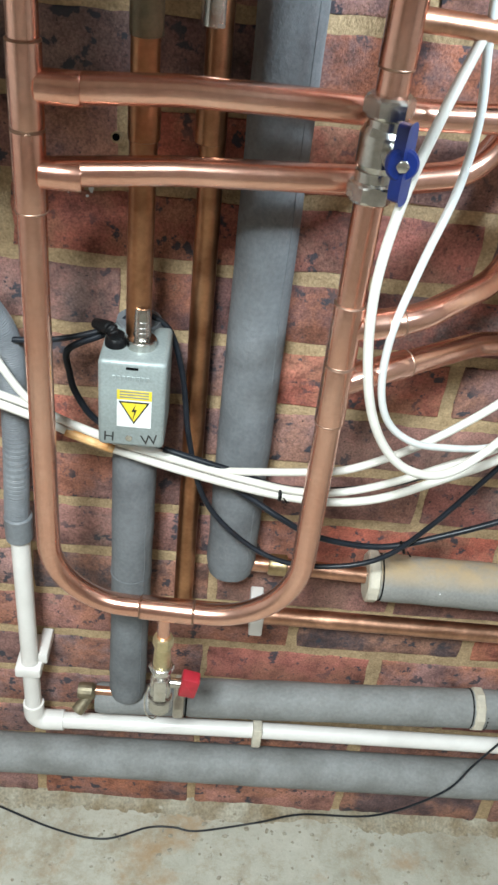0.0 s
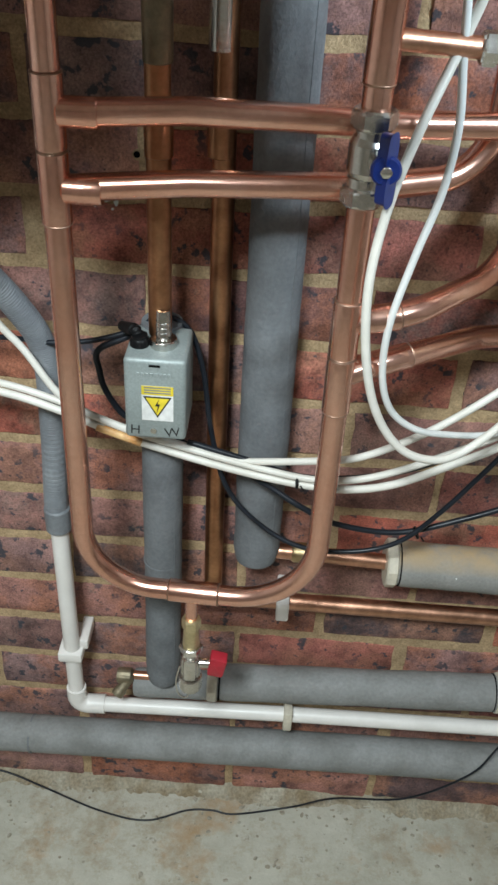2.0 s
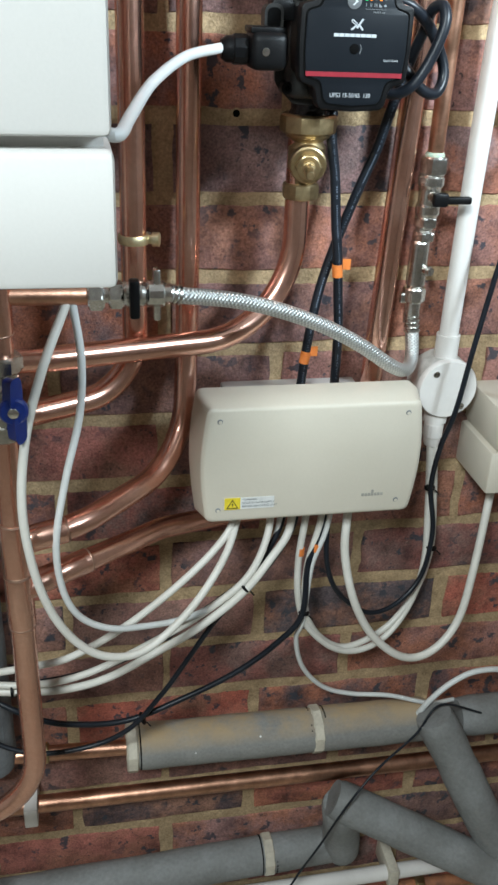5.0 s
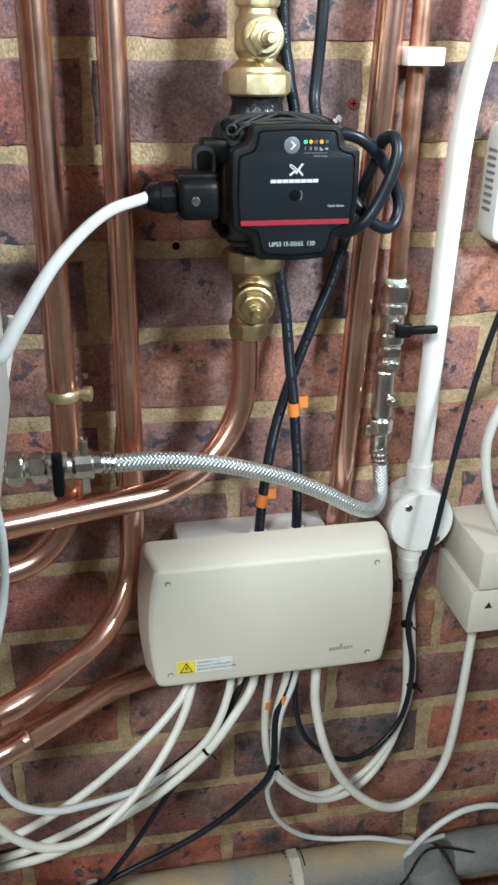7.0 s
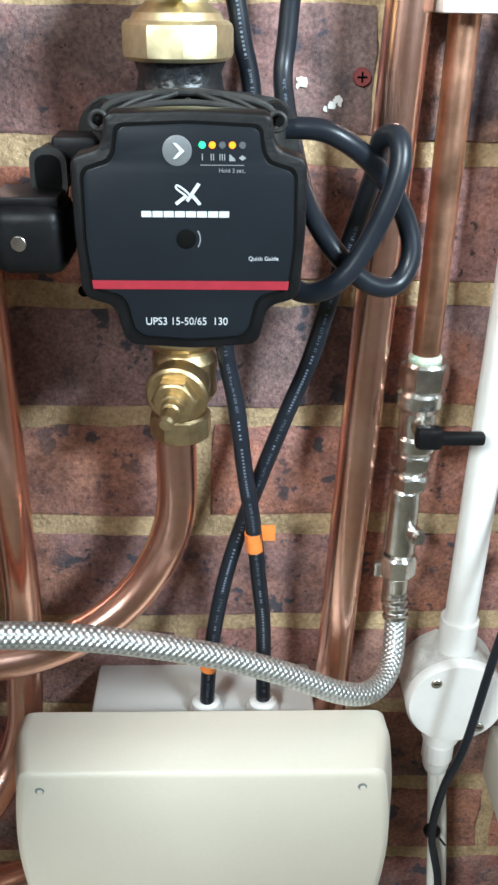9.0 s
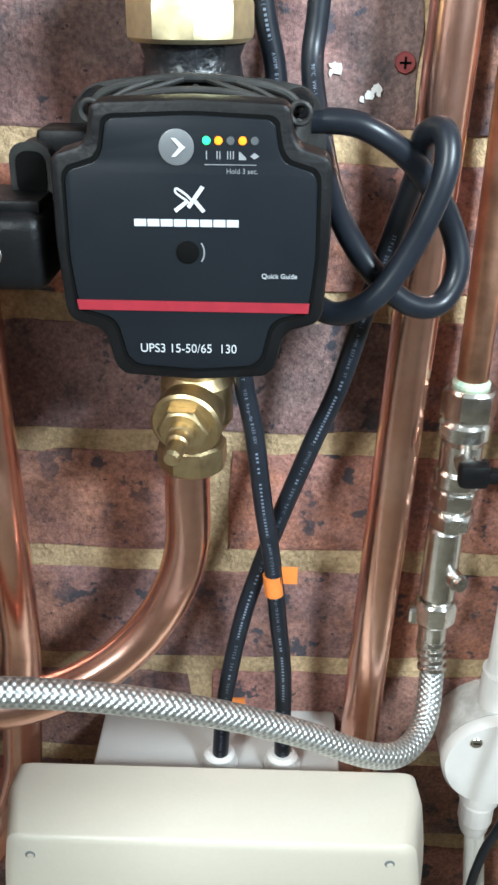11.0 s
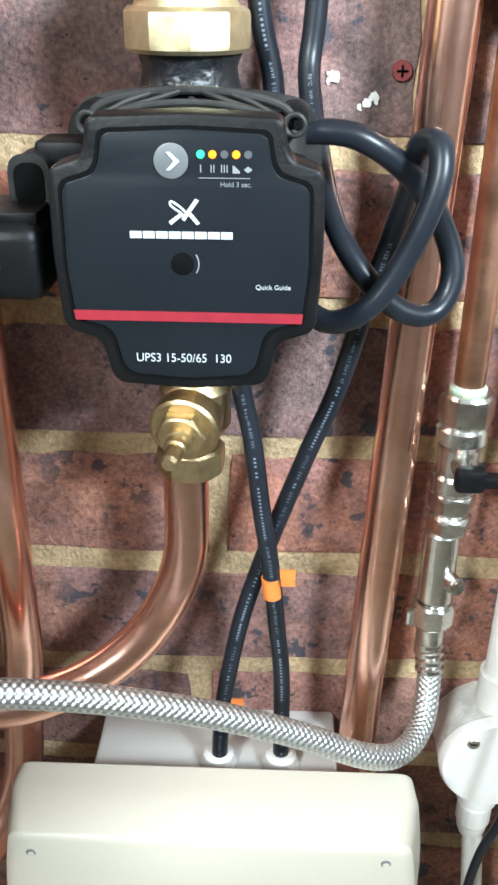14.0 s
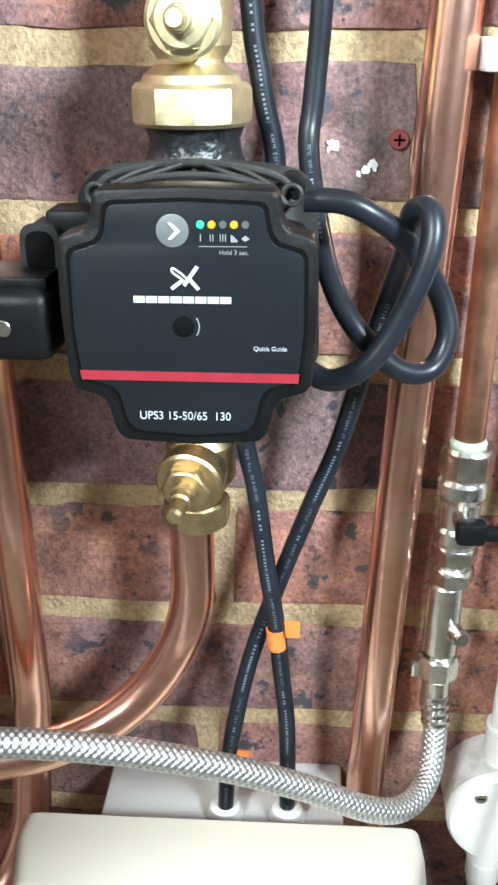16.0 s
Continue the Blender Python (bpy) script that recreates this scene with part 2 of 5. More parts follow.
LED_OFF = surface("unlit_lens", (0.07, 0.075, 0.08), None, 0.35, bump=0.0)
GREY_PRINT = surface("grey_print", (0.22, 0.23, 0.24), None, 0.4, bump=0.0)
RIBBED = surface("grey_hose_plastic", (0.21, 0.225, 0.24), (0.14, 0.15, 0.165), 0.5, 0.0, 20, 260, 0.08)
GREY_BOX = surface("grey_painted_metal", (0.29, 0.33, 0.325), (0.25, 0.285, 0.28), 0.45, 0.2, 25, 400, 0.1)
MORTAR = surface("sandy_mortar", (0.51, 0.365, 0.215), (0.37, 0.260, 0.150), 0.9, 0.0, 55, 420, 0.8, spec=0.2, grain=0.35)
DUSTY_PVC = surface("dusty_white_plastic", (0.66, 0.64, 0.61), (0.44, 0.42, 0.39), 0.7, 0.0, 60, 300, 0.4)
PLASTER = surface("bare_wall", (0.62, 0.60, 0.57), (0.54, 0.52, 0.49), 0.9, 0.0, 3, 120, 0.2)
CEIL = surface("ceiling_paint", (0.66, 0.66, 0.65), None, 0.9, 0.0, 3, 120, 0.1)
BRICK, BRICK_REST = brick_material("brick_face", False), brick_material("brick_face_rest", True)
CONCRETE, BRAID = concrete_material(), braid_material()
LED_GREEN, LED_AMBER = glow("green_led", (0.02, 0.75, 0.22), 0.8), glow("amber_led", (1.0, 0.22, 0.004), 0.9)



def add_stain(m, low, high, color):
    """A spilt stain that soaked into the top of a thing, its lower edge uneven."""
    nodes, links = m.node_tree.nodes, m.node_tree.links
    b = nodes["Principled BSDF"]
    old = b.inputs["Base Color"].links[0].from_socket
    vec = nodes.new("ShaderNodeTexCoord").outputs["Object"]
    sep = nodes.new("ShaderNodeSeparateXYZ")
    links.new(vec, sep.inputs[0])
    height = nodes.new("ShaderNodeMapRange")
    height.inputs["From Min"].default_value, height.inputs["From Max"].default_value = low, high
    links.new(sep.outputs[2], height.inputs["Value"])
    patch = ramp(nodes, [(0.36, (0, 0, 0)), (0.58, (1, 1, 1))])
    links.new(noise_tex(nodes, links, vec, 16, 6, 0.65), patch.inputs[0])
    f = mixed(nodes, links, 1.0, height.outputs[0], patch.outputs[0], "MULTIPLY")
    links.new(mixed(nodes, links, f, old, color), b.inputs["Base Color"])


add_stain(FOAM_BROWN, 0.597, 0.614, (0.40, 0.29, 0.17))

# ---- mesh tools ----


def smooth_mesh(bm, name, material, auto=True):
    me = bpy.data.meshes.new(name)
    bmesh.ops.recalc_face_normals(bm, faces=bm.faces[:])
    for f in bm.faces:
        f.smooth = True
    limit = 0.3 if "nut" in name or name in ("bezel", "outlet_cap", "gland", "spindle", "ball_body", "check_body", "valve_body", "body", "barrel", "shoulder") else 0.6
    if auto:
        for e in bm.edges:
            e.smooth = not (len(e.link_faces) == 2 and e.calc_face_angle(0) > limit)
    bm.to_mesh(me)
    bm.free()
    me.materials.append(material)
    return me


def thing(name, at, label, category, group="", kind=""):
    ob = new(name)
    ob.empty_display_size = 0.02
    ob.location = at
    return tagged(ob, label, category, group, kind)


def part(name, bm, material, parent, label=""):
    """One mesh, drawn in world metres, under a thing or under a part."""
    ob = new(name, smooth_mesh(bm, name, material))
    if parent is not None:
        ob.parent = parent
        place, up = Vector((0, 0, 0)), parent
        while up is not None:
            place += Vector(up.location)
            up = up.parent if up.parent is not None and up.type == "EMPTY" else None
        ob.matrix_parent_inverse = Matrix.Translation(-place)
    return tagged(ob, label)


def catmull(pts, steps=8):
    p = [Vector(q) for q in pts]
    p = [2 * p[0] - p[1]] + p + [2 * p[-1] - p[-2]]
    out = []
    for i in range(1, len(p) - 2):
        for k in range(steps):
            t = k / steps
            a, b, c, d = p[i - 1], p[i], p[i + 1], p[i + 2]
            out.append(0.5 * (2 * b + (c - a) * t + (2 * a - 5 * b + 4 * c - d) * t * t + (3 * b - a - 3 * c + d) * t ** 3))
    return out + [p[-2]]


def bent(pts, radius, steps=10):
    """A path of straight runs with round bends of that radius."""
    p = [Vector(q) for q in pts]
    out = [p[0]]
    for i, (a, b, c) in enumerate(zip(p, p[1:], p[2:])):
        size = radius[i] if isinstance(radius, (list, tuple)) else radius
        u, v = (a - b).normalized(), (c - b).normalized()
        ang = u.angle(v)
        if ang > 3.1:
            out.append(b)
            continue
        cut = min(size / math.tan(ang / 2), 0.48 * (a - b).length, 0.48 * (c - b).length)
        s, e = b + u * cut, b + v * cut
        r = cut * math.tan(ang / 2)
        mid = b + (u + v).normalized() * (r / math.sin(ang / 2))
        n = (s - mid).cross(e - mid).normalized()
        total = math.pi - ang
        for k in range(steps + 1):
            out.append(mid + Matrix.Rotation(total * k / steps, 3, n) @ (s - mid))
    return out + [p[-1]]


def tube(path, r, n=18, bm=None, ridge=None, caps=True):
    """A round bar along a path; ridge(length) changes its radius."""
    bm = bm or bmesh.new()
    uv = bm.loops.layers.uv.verify()
    p = [Vector(q) for q in path]
    rings, length, side = [], 0.0, None
    lengths = []
    for i, c in enumerate(p):
        tan = (p[min(i + 1, len(p) - 1)] - p[max(i - 1, 0)]).normalized()
        if side is None:
            side = tan.orthogonal().normalized()
        side = (side - tan * side.dot(tan)).normalized()
        other = tan.cross(side)
        if i:
            length += (c - p[i - 1]).length
        lengths.append(length)
        rr = r(i / (len(p) - 1)) if callable(r) else r
        if ridge:
            rr += ridge(length)
        rings.append([bm.verts.new(c + rr * (math.cos(a) * side + math.sin(a) * other)) for a in (2 * math.pi * k / n for k in range(n))])
    for i, (a, b) in enumerate(zip(rings, rings[1:])):
        for k in range(n):
            f = bm.faces.new((a[k], a[(k + 1) % n], b[(k + 1) % n], b[k]))
            for loop, (u, v) in zip(f.loops, ((k, i), (k + 1, i), (k + 1, i + 1), (k, i + 1))):
                loop[uv].uv = (u / n, lengths[v])
    if caps:
        bm.faces.new(rings[0][::-1])
        bm.faces.new(rings[-1])
    return bm


def turned(profile, a, b, n=24, bm=None, sides=None):
    """A turned piece on the line from a towards b: profile rows of (metres along, radius). sides: a count of flats for nuts."""
    bm = bm or bmesh.new()
    a, axis = Vector(a), (Vector(b) - Vector(a)).normalized()
    side = axis.orthogonal().normalized()
    other = axis.cross(side)
    n = sides or n
    rings = []
    for t, r in profile:
        rings.append([bm.verts.new(a + axis * t + r * (math.cos(g) * side + math.sin(g) * other)) for g in (2 * math.pi * (k + 0.25) / n for k in range(n))])
    for p, q in zip(rings, rings[1:]):
        for k in range(n):
            bm.faces.new((p[k], p[(k + 1) % n], q[(k + 1) % n], q[k]))
    bm.faces.new(rings[0][::-1])
    bm.faces.new(rings[-1])
    return bm


def nut(a, axis, height, across, bm=None, sides=6):
    """A nut with flat sides, its ends turned down to a round chamfer."""
    bm = bm or bmesh.new()
    a, axis = Vector(a), Vector(axis).normalized()
    side = axis.orthogonal().normalized()
    other = axis.cross(side)
    half, step, n = across / 2, 2 * math.pi / sides, sides * 4
    most = half / math.cos(math.pi / sides)
    rings = []
    for t, cap in ((0.0, half * 0.94), (height * 0.10, half * 0.5 + most * 0.5), (height * 0.20, most), (height * 0.80, most), (height * 0.90, half * 0.5 + most * 0.5), (height, half * 0.94)):
        ring = []
        for k in range(n):
            g = 2 * math.pi * k / n
            r = min(cap, half / math.cos((g % step) - step / 2))
            ring.append(bm.verts.new(a + axis * t + r * (math.cos(g + 0.3) * side + math.sin(g + 0.3) * other)))
        rings.append(ring)
    for p, q in zip(rings, rings[1:]):
        for k in range(n):
            bm.faces.new((p[k], p[(k + 1) % n], q[(k + 1) % n], q[k]))
    bm.faces.new(rings[0][::-1])
    bm.faces.new(rings[-1])
    return bm


def block(lo, hi, bevel=0.002, seg=2, bm=None):
    """A box between two corners, with rounded edges."""
    own = bmesh.new()
    bmesh.ops.create_cube(own, size=1)
    lo, hi = Vector(lo), Vector(hi)
    for v in own.verts:
        v.co = Vector(((v.co[i] + 0.5) * (hi[i] - lo[i]) + lo[i]) for i in range(3))
    if bevel:
        bmesh.ops.bevel(own, geom=own.edges[:], offset=bevel, segments=seg, profile=0.5, affect="EDGES")
    if bm is None:
        return own
    me = bpy.data.meshes.new("tmp")
    own.to_mesh(me)
    own.free()
    bm.from_mesh(me)
    bpy.data.meshes.remove(me)
    return bm


def rounded(pts, r, steps=5):
    """A closed outline with round corners."""
    p = [Vector((x, z)) for x, z in pts]
    out = []
    for i, b in enumerate(p):
        a, c = p[i - 1], p[(i + 1) % len(p)]
        u, v = (a - b), (c - b)
        cut = min(r, 0.45 * u.length, 0.45 * v.length)
        s, e = b + u.normalized() * cut, b + v.normalized() * cut
        for k in range(steps + 1):
            t = k / steps
            out.append((1 - t) ** 2 * s + 2 * t * (1 - t) * b + t * t * e)
    return out


def slab(outline, front, back, bevel=0.0, bm=None):
    """An outline in x and z, drawn out from y=front to y=back, its front edge chamfered."""
    bm = bm or bmesh.new()
    c = sum((Vector(p) for p in outline), Vector((0, 0))) / len(outline)
    rows = [(back, 0.0), (front + bevel, 0.0)] + ([(front + bevel * 0.3, bevel * 0.35), (front, bevel)] if bevel else [])
    rings = []
    for y, inset in rows:
        ring = []
        for i, p in enumerate(outline):
            d = (Vector(outline[(i + 1) % len(outline)]) - Vector(outline[i - 1]))
            nrm = Vector((d.y, -d.x)).normalized() if d.length else Vector((0, 0))
            if nrm.dot(Vector(p) - c) < 0 and not bevel:
                nrm = -nrm
            q = Vector(p) - nrm * inset
            ring.append(bm.verts.new((q.x, y, q.y)))
        rings.append(ring)
    n = len(outline)
    for a, b in zip(rings, rings[1:]):
        for k in range(n):
            bm.faces.new((a[k], a[(k + 1) % n], b[(k + 1) % n], b[k]))
    bm.faces.new(rings[0])
    bm.faces.new(rings[-1][::-1])
    return bm


def disc(at, r, depth, n=28, bm=None):
    """A flat round piece facing the room (-y)."""
    x, y, z = at
    return turned([(0, r), (depth * 0.7, r), (depth, r * 0.9)], (x, y, z), (x, y - 1, z), n=n, bm=bm)


def lettering(name, words, at, size, material, parent, spin=0.0, wide=1.0, label="", align="CENTER"):
    """Words in the built-in font, standing 0.2 mm proud on a face that looks towards -y."""
    cu = bpy.data.curves.new(name, "FONT")
    cu.body, cu.size, cu.align_x, cu.align_y, cu.extrude = words, size, align, "CENTER", 0.0001
    tmp = new("tmp_text", cu)
    me = bpy.data.meshes.new_from_object(tmp.evaluated_get(bpy.context.evaluated_depsgraph_get()))
    bpy.data.objects.remove(tmp)
    bpy.data.curves.remove(cu)
    me.transform(Matrix.Translation(at) @ Matrix.Rotation(radians(spin), 4, "Y") @ Matrix.Rotation(radians(90), 4, "X") @ Matrix.Diagonal((wide, 1, 1, 1)))
    bm = bmesh.new()
    bm.from_mesh(me)
    bpy.data.meshes.remove(me)
    return part(name, bm, material, parent, label)


def run(name, path, r, material, label, category="pipe", group="", n=18):
    """A thing that is one pipe: an empty with its pipe part."""
    ob = thing(name, path[0], label, category, group)
    part("pipe", tube(path, r, n), material, ob)
    return ob


def sleeve(a, b, r, parent, material=None, name="fitting"):
    a, b = Vector(a), Vector(b)
    d = (b - a).length
    part(name, turned([(0, r - 0.0012), (0.0006, r - 0.0002), (0.002, r), (d - 0.002, r), (d - 0.0006, r - 0.0002), (d, r - 0.0012)], a, b), material or COPPER, parent)
    for c, e in ((a, b), (b, a)):
        u = (e - c).normalized()
        part("solder_ring", turned([(-0.0012, r - 0.0017), (-0.0004, r - 0.0003), (0.0006, r + 0.0001), (0.0011, r - 0.0002)], c, c + u), SOLDER, parent)


def cable(name, pts, r, material, label, group="", steps=8, marks=None):
    ob = thing(name, pts[0], label, "cable", group)
    part("sheath", tube(catmull(pts, steps), r, 16), material, ob)
    if marks:
        part("printing", printed(pts, r, *marks), CABLE_PRINT, ob, "pale blue printed words")
    return ob


GLYPHS = {}


def glyph(ch, size):
    """The outline of one letter in the built-in font, as points, faces and width."""
    if ch not in GLYPHS:
        cu = bpy.data.curves.new("glyph", "FONT")
        cu.body, cu.size, cu.align_y, cu.resolution_u = ch, size, "CENTER", 2
        tmp = new("tmp_text", cu)
        me = bpy.data.meshes.new_from_object(tmp.evaluated_get(bpy.context.evaluated_depsgraph_get()))
        bpy.data.objects.remove(tmp)
        bpy.data.curves.remove(cu)
        GLYPHS[ch] = ([v.co.copy() for v in me.vertices], [tuple(p.vertices) for p in me.polygons])
        bpy.data.meshes.remove(me)
    verts, faces = GLYPHS[ch]
    return verts, faces, max((v.x for v in verts), default=size * 0.25) + size * 0.10


def printed(pts, r, first, last, words):
    """Words printed along a cable, on the side that faces the room; # stands for an unreadable bar."""
    path = catmull(pts, 60)
    bm = bmesh.new()
    s, nxt, i = 0.0, first, 0
    for a, b in zip(path, path[1:]):
        s += (b - a).length
        if s < nxt or s > last:
            continue
        ch = words[i % len(words)]
        i += 1
        if ch == " ":
            nxt = s + 0.0011
            continue
        t = (b - a).normalized()
        out = (Vector((0, -1, 0.2)) - t * Vector((0, -1, 0.2)).dot(t)).normalized()
        side = out.cross(t)
        if ch == "#":
            verts, faces, wide = [Vector(p) for p in ((0.0002, -0.0006, 0), (0.0012, -0.0006, 0), (0.0012, 0.0006, 0), (0.0002, 0.0006, 0))], [(0, 1, 2, 3)], 0.0016
        else:
            verts, faces, wide = glyph(ch, 0.0022)
        made = [bm.verts.new(a + t * v.x + side * v.y + out * (r + 0.00012 - v.y * v.y / (2 * r))) for v in verts]
        for f in faces:
            bm.faces.new([made[k] for k in f])
        nxt = s + wide
    return bm

# ---- structure ----
FLOOR, TOP = 0.035, 2.2
X0, X1, Y0 = -1.4, 2.6, -2.9
tagged(part("floor", block((X0, Y0, FLOOR - 0.1), (X1, 0.1, FLOOR), 0), CONCRETE, None), "rough grey concrete floor with rust stains", "floor", kind="structure")
# Unseen ceiling and three walls, added to close the room and bounce light.
tagged(part("ceiling", block((X0, Y0, TOP), (X1, 0.1, TOP + 0.1), 0), CEIL, None), "plain off-white ceiling, unseen, added to bounce light", "ceiling", kind="structure")
tagged(part("wall_south", block((X0, Y0 - 0.1, FLOOR), (X1, Y0, TOP), 0), PLASTER, None), "plain bare wall behind, unseen, added to bounce light", "wall", kind="structure")
tagged(part("wall_west", block((X0 - 0.1, Y0, FLOOR), (X0, 0.1, TOP), 0), PLASTER, None), "plain bare side wall, unseen, added to bounce light", "wall", kind="structure")
tagged(part("wall_east", block((X1, Y0, FLOOR), (X1 + 0.1, 0.1, TOP), 0), PLASTER, None), "plain bare side wall, unseen, added to bounce light", "wall", kind="structure")
wall = part("wall_north", block((X0, 0.0035, FLOOR), (X1, 0.11, TOP), 0), MORTAR, None)
tagged(wall, "mixed red and purple brick wall with wide sandy mortar joints", "wall", kind="structure")

# ---- copper pipes ----
R22 = 0.011
XL, YL, XR, YR = 0.1455, -0.15, 0.386, -0.171
ZU = 0.638
loop = thing("copper_pipe", (0.26, -0.16, ZU), "bright copper pipe bent into a deep U with tee fittings", "pipe", "copper pipework")
part("pipe", tube(bent([(XL, YL, 1.75), (XL, YL, 0.632), (XR, YR, 0.642), (XR, YR, 1.084)], [0.072, 0.090], 14), R22, 22), COPPER, loop)
part("upper_pipe", tube([(XR + 0.002, YR, 1.135), (XR + 0.004, YR, 1.75)], R22, 22), COPPER, loop)
for z0, z1 in ((1.097, 1.155), (1.037, 1.096)):
    sleeve((XL, YL, z0), (XL, YL, z1), 0.0124, loop)
    zc = (z0 + z1) / 2
    part("tee_arm", turned([(0, 0.0118), (0.028, 0.0122), (0.030, 0.0112)], (XL + 0.008, YL, zc), (XL + 1, YL, zc)), COPPER, loop)
for z0, z1 in ((0.944, 0.997), (0.888, 0.943)):
    sleeve((XR, YR, z0), (XR, YR, z1), 0.0124, loop)
sleeve((0.236, -0.158, 0.6358), (0.289, -0.1625, 0.638), 0.0124, loop)
sleeve((XR + 0.002, YR, 1.166), (XR + 0.003, YR, 1.235), 0.0124, loop)

up = thing("copper_pipe", (0.26, -0.145, 1.127), "bright copper pipe bending up to the pump", "pipe", "copper pipework")
part("pipe", tube(bent([(XL + 0.02, YL, 1.126), (0.25, -0.142, 1.130), (0.42, -0.128, 1.1265), (0.6475, -0.049, 1.1145), (0.648, -0.042, 1.312)], [0.1, 0.1, 0.098], 18), R22, 22), COPPER, up)

lo = thing("copper_pipe", (0.26, -0.145, 1.073), "bright copper pipe crossing the wall then rising vertically", "pipe", "copper pipework")
part("pipe", tube(bent([(XL + 0.02, YL, 1.068), (0.25, -0.142, 1.074), (0.40, -0.13, 1.077), (0.498, -0.082, 1.077), (0.499, -0.081, 1.75)], 0.075, 14), R22, 22), COPPER, lo)
part("bleed_collar", turned([(0, 0.0125), (0.002, 0.0135), (0.006, 0.0135), (0.008, 0.0125)], (0.4985, -0.081, 1.211), (0.4985, -0.081, 2)), BRASS, lo)
part("bleed_screw", turned([(0, 0.004), (0.006, 0.004), (0.0062, 0.006), (0.012, 0.006), (0.013, 0.004)], (0.508, -0.083, 1.215), (0.6, -0.1, 1.215)), BRASS, lo)
b1 = thing("copper_pipe", (0.45, -0.16, 0.98), "bright copper branch pipe curving up the brick wall", "pipe", "copper pipework")
part("pipe", tube(bent([(XR, YR, 0.975), (0.44, -0.160, 0.982), (0.545, -0.055, 0.985), (0.551, -0.03, 1.12), (0.551, -0.027, 1.75)], 0.10, 16), R22, 22), COPPER, b1)
sleeve((XR + 0.012, YR + 0.002, 0.977), (0.43, -0.162, 0.981), 0.0120, b1)
b2 = thing("copper_pipe", (0.45, -0.14, 0.93), "bright copper branch pipe running behind a control box", "pipe", "copper pipework")
part("pipe", tube(bent([(XR, YR, 0.924), (0.43, -0.15, 0.931), (0.52, -0.07, 0.916), (0.60, -0.03, 0.904), (0.740, -0.022, 0.904), (0.7450, -0.024, 1.10), (0.7690, -0.028, 1.75)], 0.06, 12), R22, 22), COPPER, b2)
sleeve((XR + 0.012, YR + 0.008, 0.926), (0.447, -0.136, 0.929), 0.0120, b2)
c1 = thing("copper_pipe", (0.219, -0.085, 0.93), "dull old copper pipe with shiny soldered lengths", "pipe", "copper pipework")
part("pipe", tube([(0.219, -0.085, 0.905), (0.2195, -0.085, 1.75)], R22, 18), COPPER_OLD, c1)
part("coupling", turned([(0, 0.011), (0.001, 0.0125), (0.044, 0.0125), (0.045, 0.011)], (0.2195, -0.085, 1.075), (0.2195, -0.085, 2)), COPPER_OLD, c1)
part("coupling", turned([(0, 0.011), (0.001, 0.0125), (0.06, 0.0125), (0.061, 0.011)], (0.2195, -0.085, 1.15), (0.2195, -0.085, 2)), TARNISHED, c1)
c2 = thing("copper_pipe", (0.268, -0.03, 0.54), "dull old brown copper pipe against the brick wall", "pipe", "copper pipework")
part("pipe", tube([(0.274, -0.03, 0.52), (0.267, -0.031, 1.75)], R22, 18), COPPER_OLD, c2)
part("coupling", turned([(0, 0.011), (0.001, 0.0125), (0.05, 0.0125), (0.051, 0.011)], (0.268, -0.031, 1.06), (0.268, -0.031, 2)), COPPER_OLD, c2)
part("solder_length", turned([(0, 0.0112), (0.001, 0.0122), (0.07, 0.0122), (0.071, 0.0112)], (0.267, -0.031, 1.15), (0.267, -0.031, 2)), NICKEL, c2)
low = thing("copper_pipe", (0.55, -0.03, 0.497), "dull copper pipe running level along the wall", "pipe", "copper pipework")
part("pipe", tube([(0.25, -0.03, 0.500), (0.86, -0.03, 0.496), (1.15, -0.03, 0.494)], R22, 18), COPPER_AGED, low)
part("pipe_clip", block((0.355, -0.055, 0.488), (0.371, 0.0, 0.517), 0.002), WHITE_PVC, low, "white plastic pipe clip")
stub = thing("copper_pipe", (0.43, -0.04, 0.588), "copper pipe entering a sleeve of foam insulation", "pipe", "copper pipework")
part("pipe", tube([(0.335, -0.035, 0.590), (0.505, -0.04, 0.588)], 0.0095, 16), COPPER_AGED, stub)
part("fitting", turned([(0, 0.011), (0.003, 0.0125), (0.02, 0.0125), (0.022, 0.0105)], (0.368, -0.036, 0.590), (1, -0.04, 0.588)), BRASS_DULL, stub)
p15 = thing("copper_pipe", (0.79, -0.024, 1.3), "thin weathered copper pipe with green corrosion at its foot", "pipe", "copper pipework")
part("pipe", tube([(0.7838, -0.020, 1.262), (0.7865, -0.026, 1.75)], 0.0076, 18), COPPER_AGED, p15)
part("corrosion", turned([(0, 0.0088), (0.003, 0.0092), (0.005, 0.0078)], (0.7838, -0.020, 1.2735), (0.7838, -0.020, 2)), VERDIGRIS, p15)
clip = thing("pipe_clip", (0.787, -0.02, 1.453), "white plastic clip holding a thin copper pipe to the brick", "pipe clip")
part("clip_body", block((0.770, -0.041, 1.446), (0.800, 0.0, 1.459), 0.0015), WHITE_PVC, clip)

# ---- foam covered pipes ----


def foam(name, path, r, material, label, wrinkle=0.0008):
    ob = thing(name, path[0], label, "pipe insulation", "foam pipe insulation")
    bm = tube(path, lambda t: r * (1 - 0.10 * max(0, 1 - min(t, 1 - t) * len(path) / 1.2) ** 2), 28, ridge=lambda s: wrinkle * noise.noise((s * 30, r * 900, 0)))
    for v in bm.verts:
        v.co += Vector(v.co).normalized() * (0.0009 * noise.noise(Vector(v.co) * 45))
    part("foam_sleeve", bm, material, ob)
    return ob


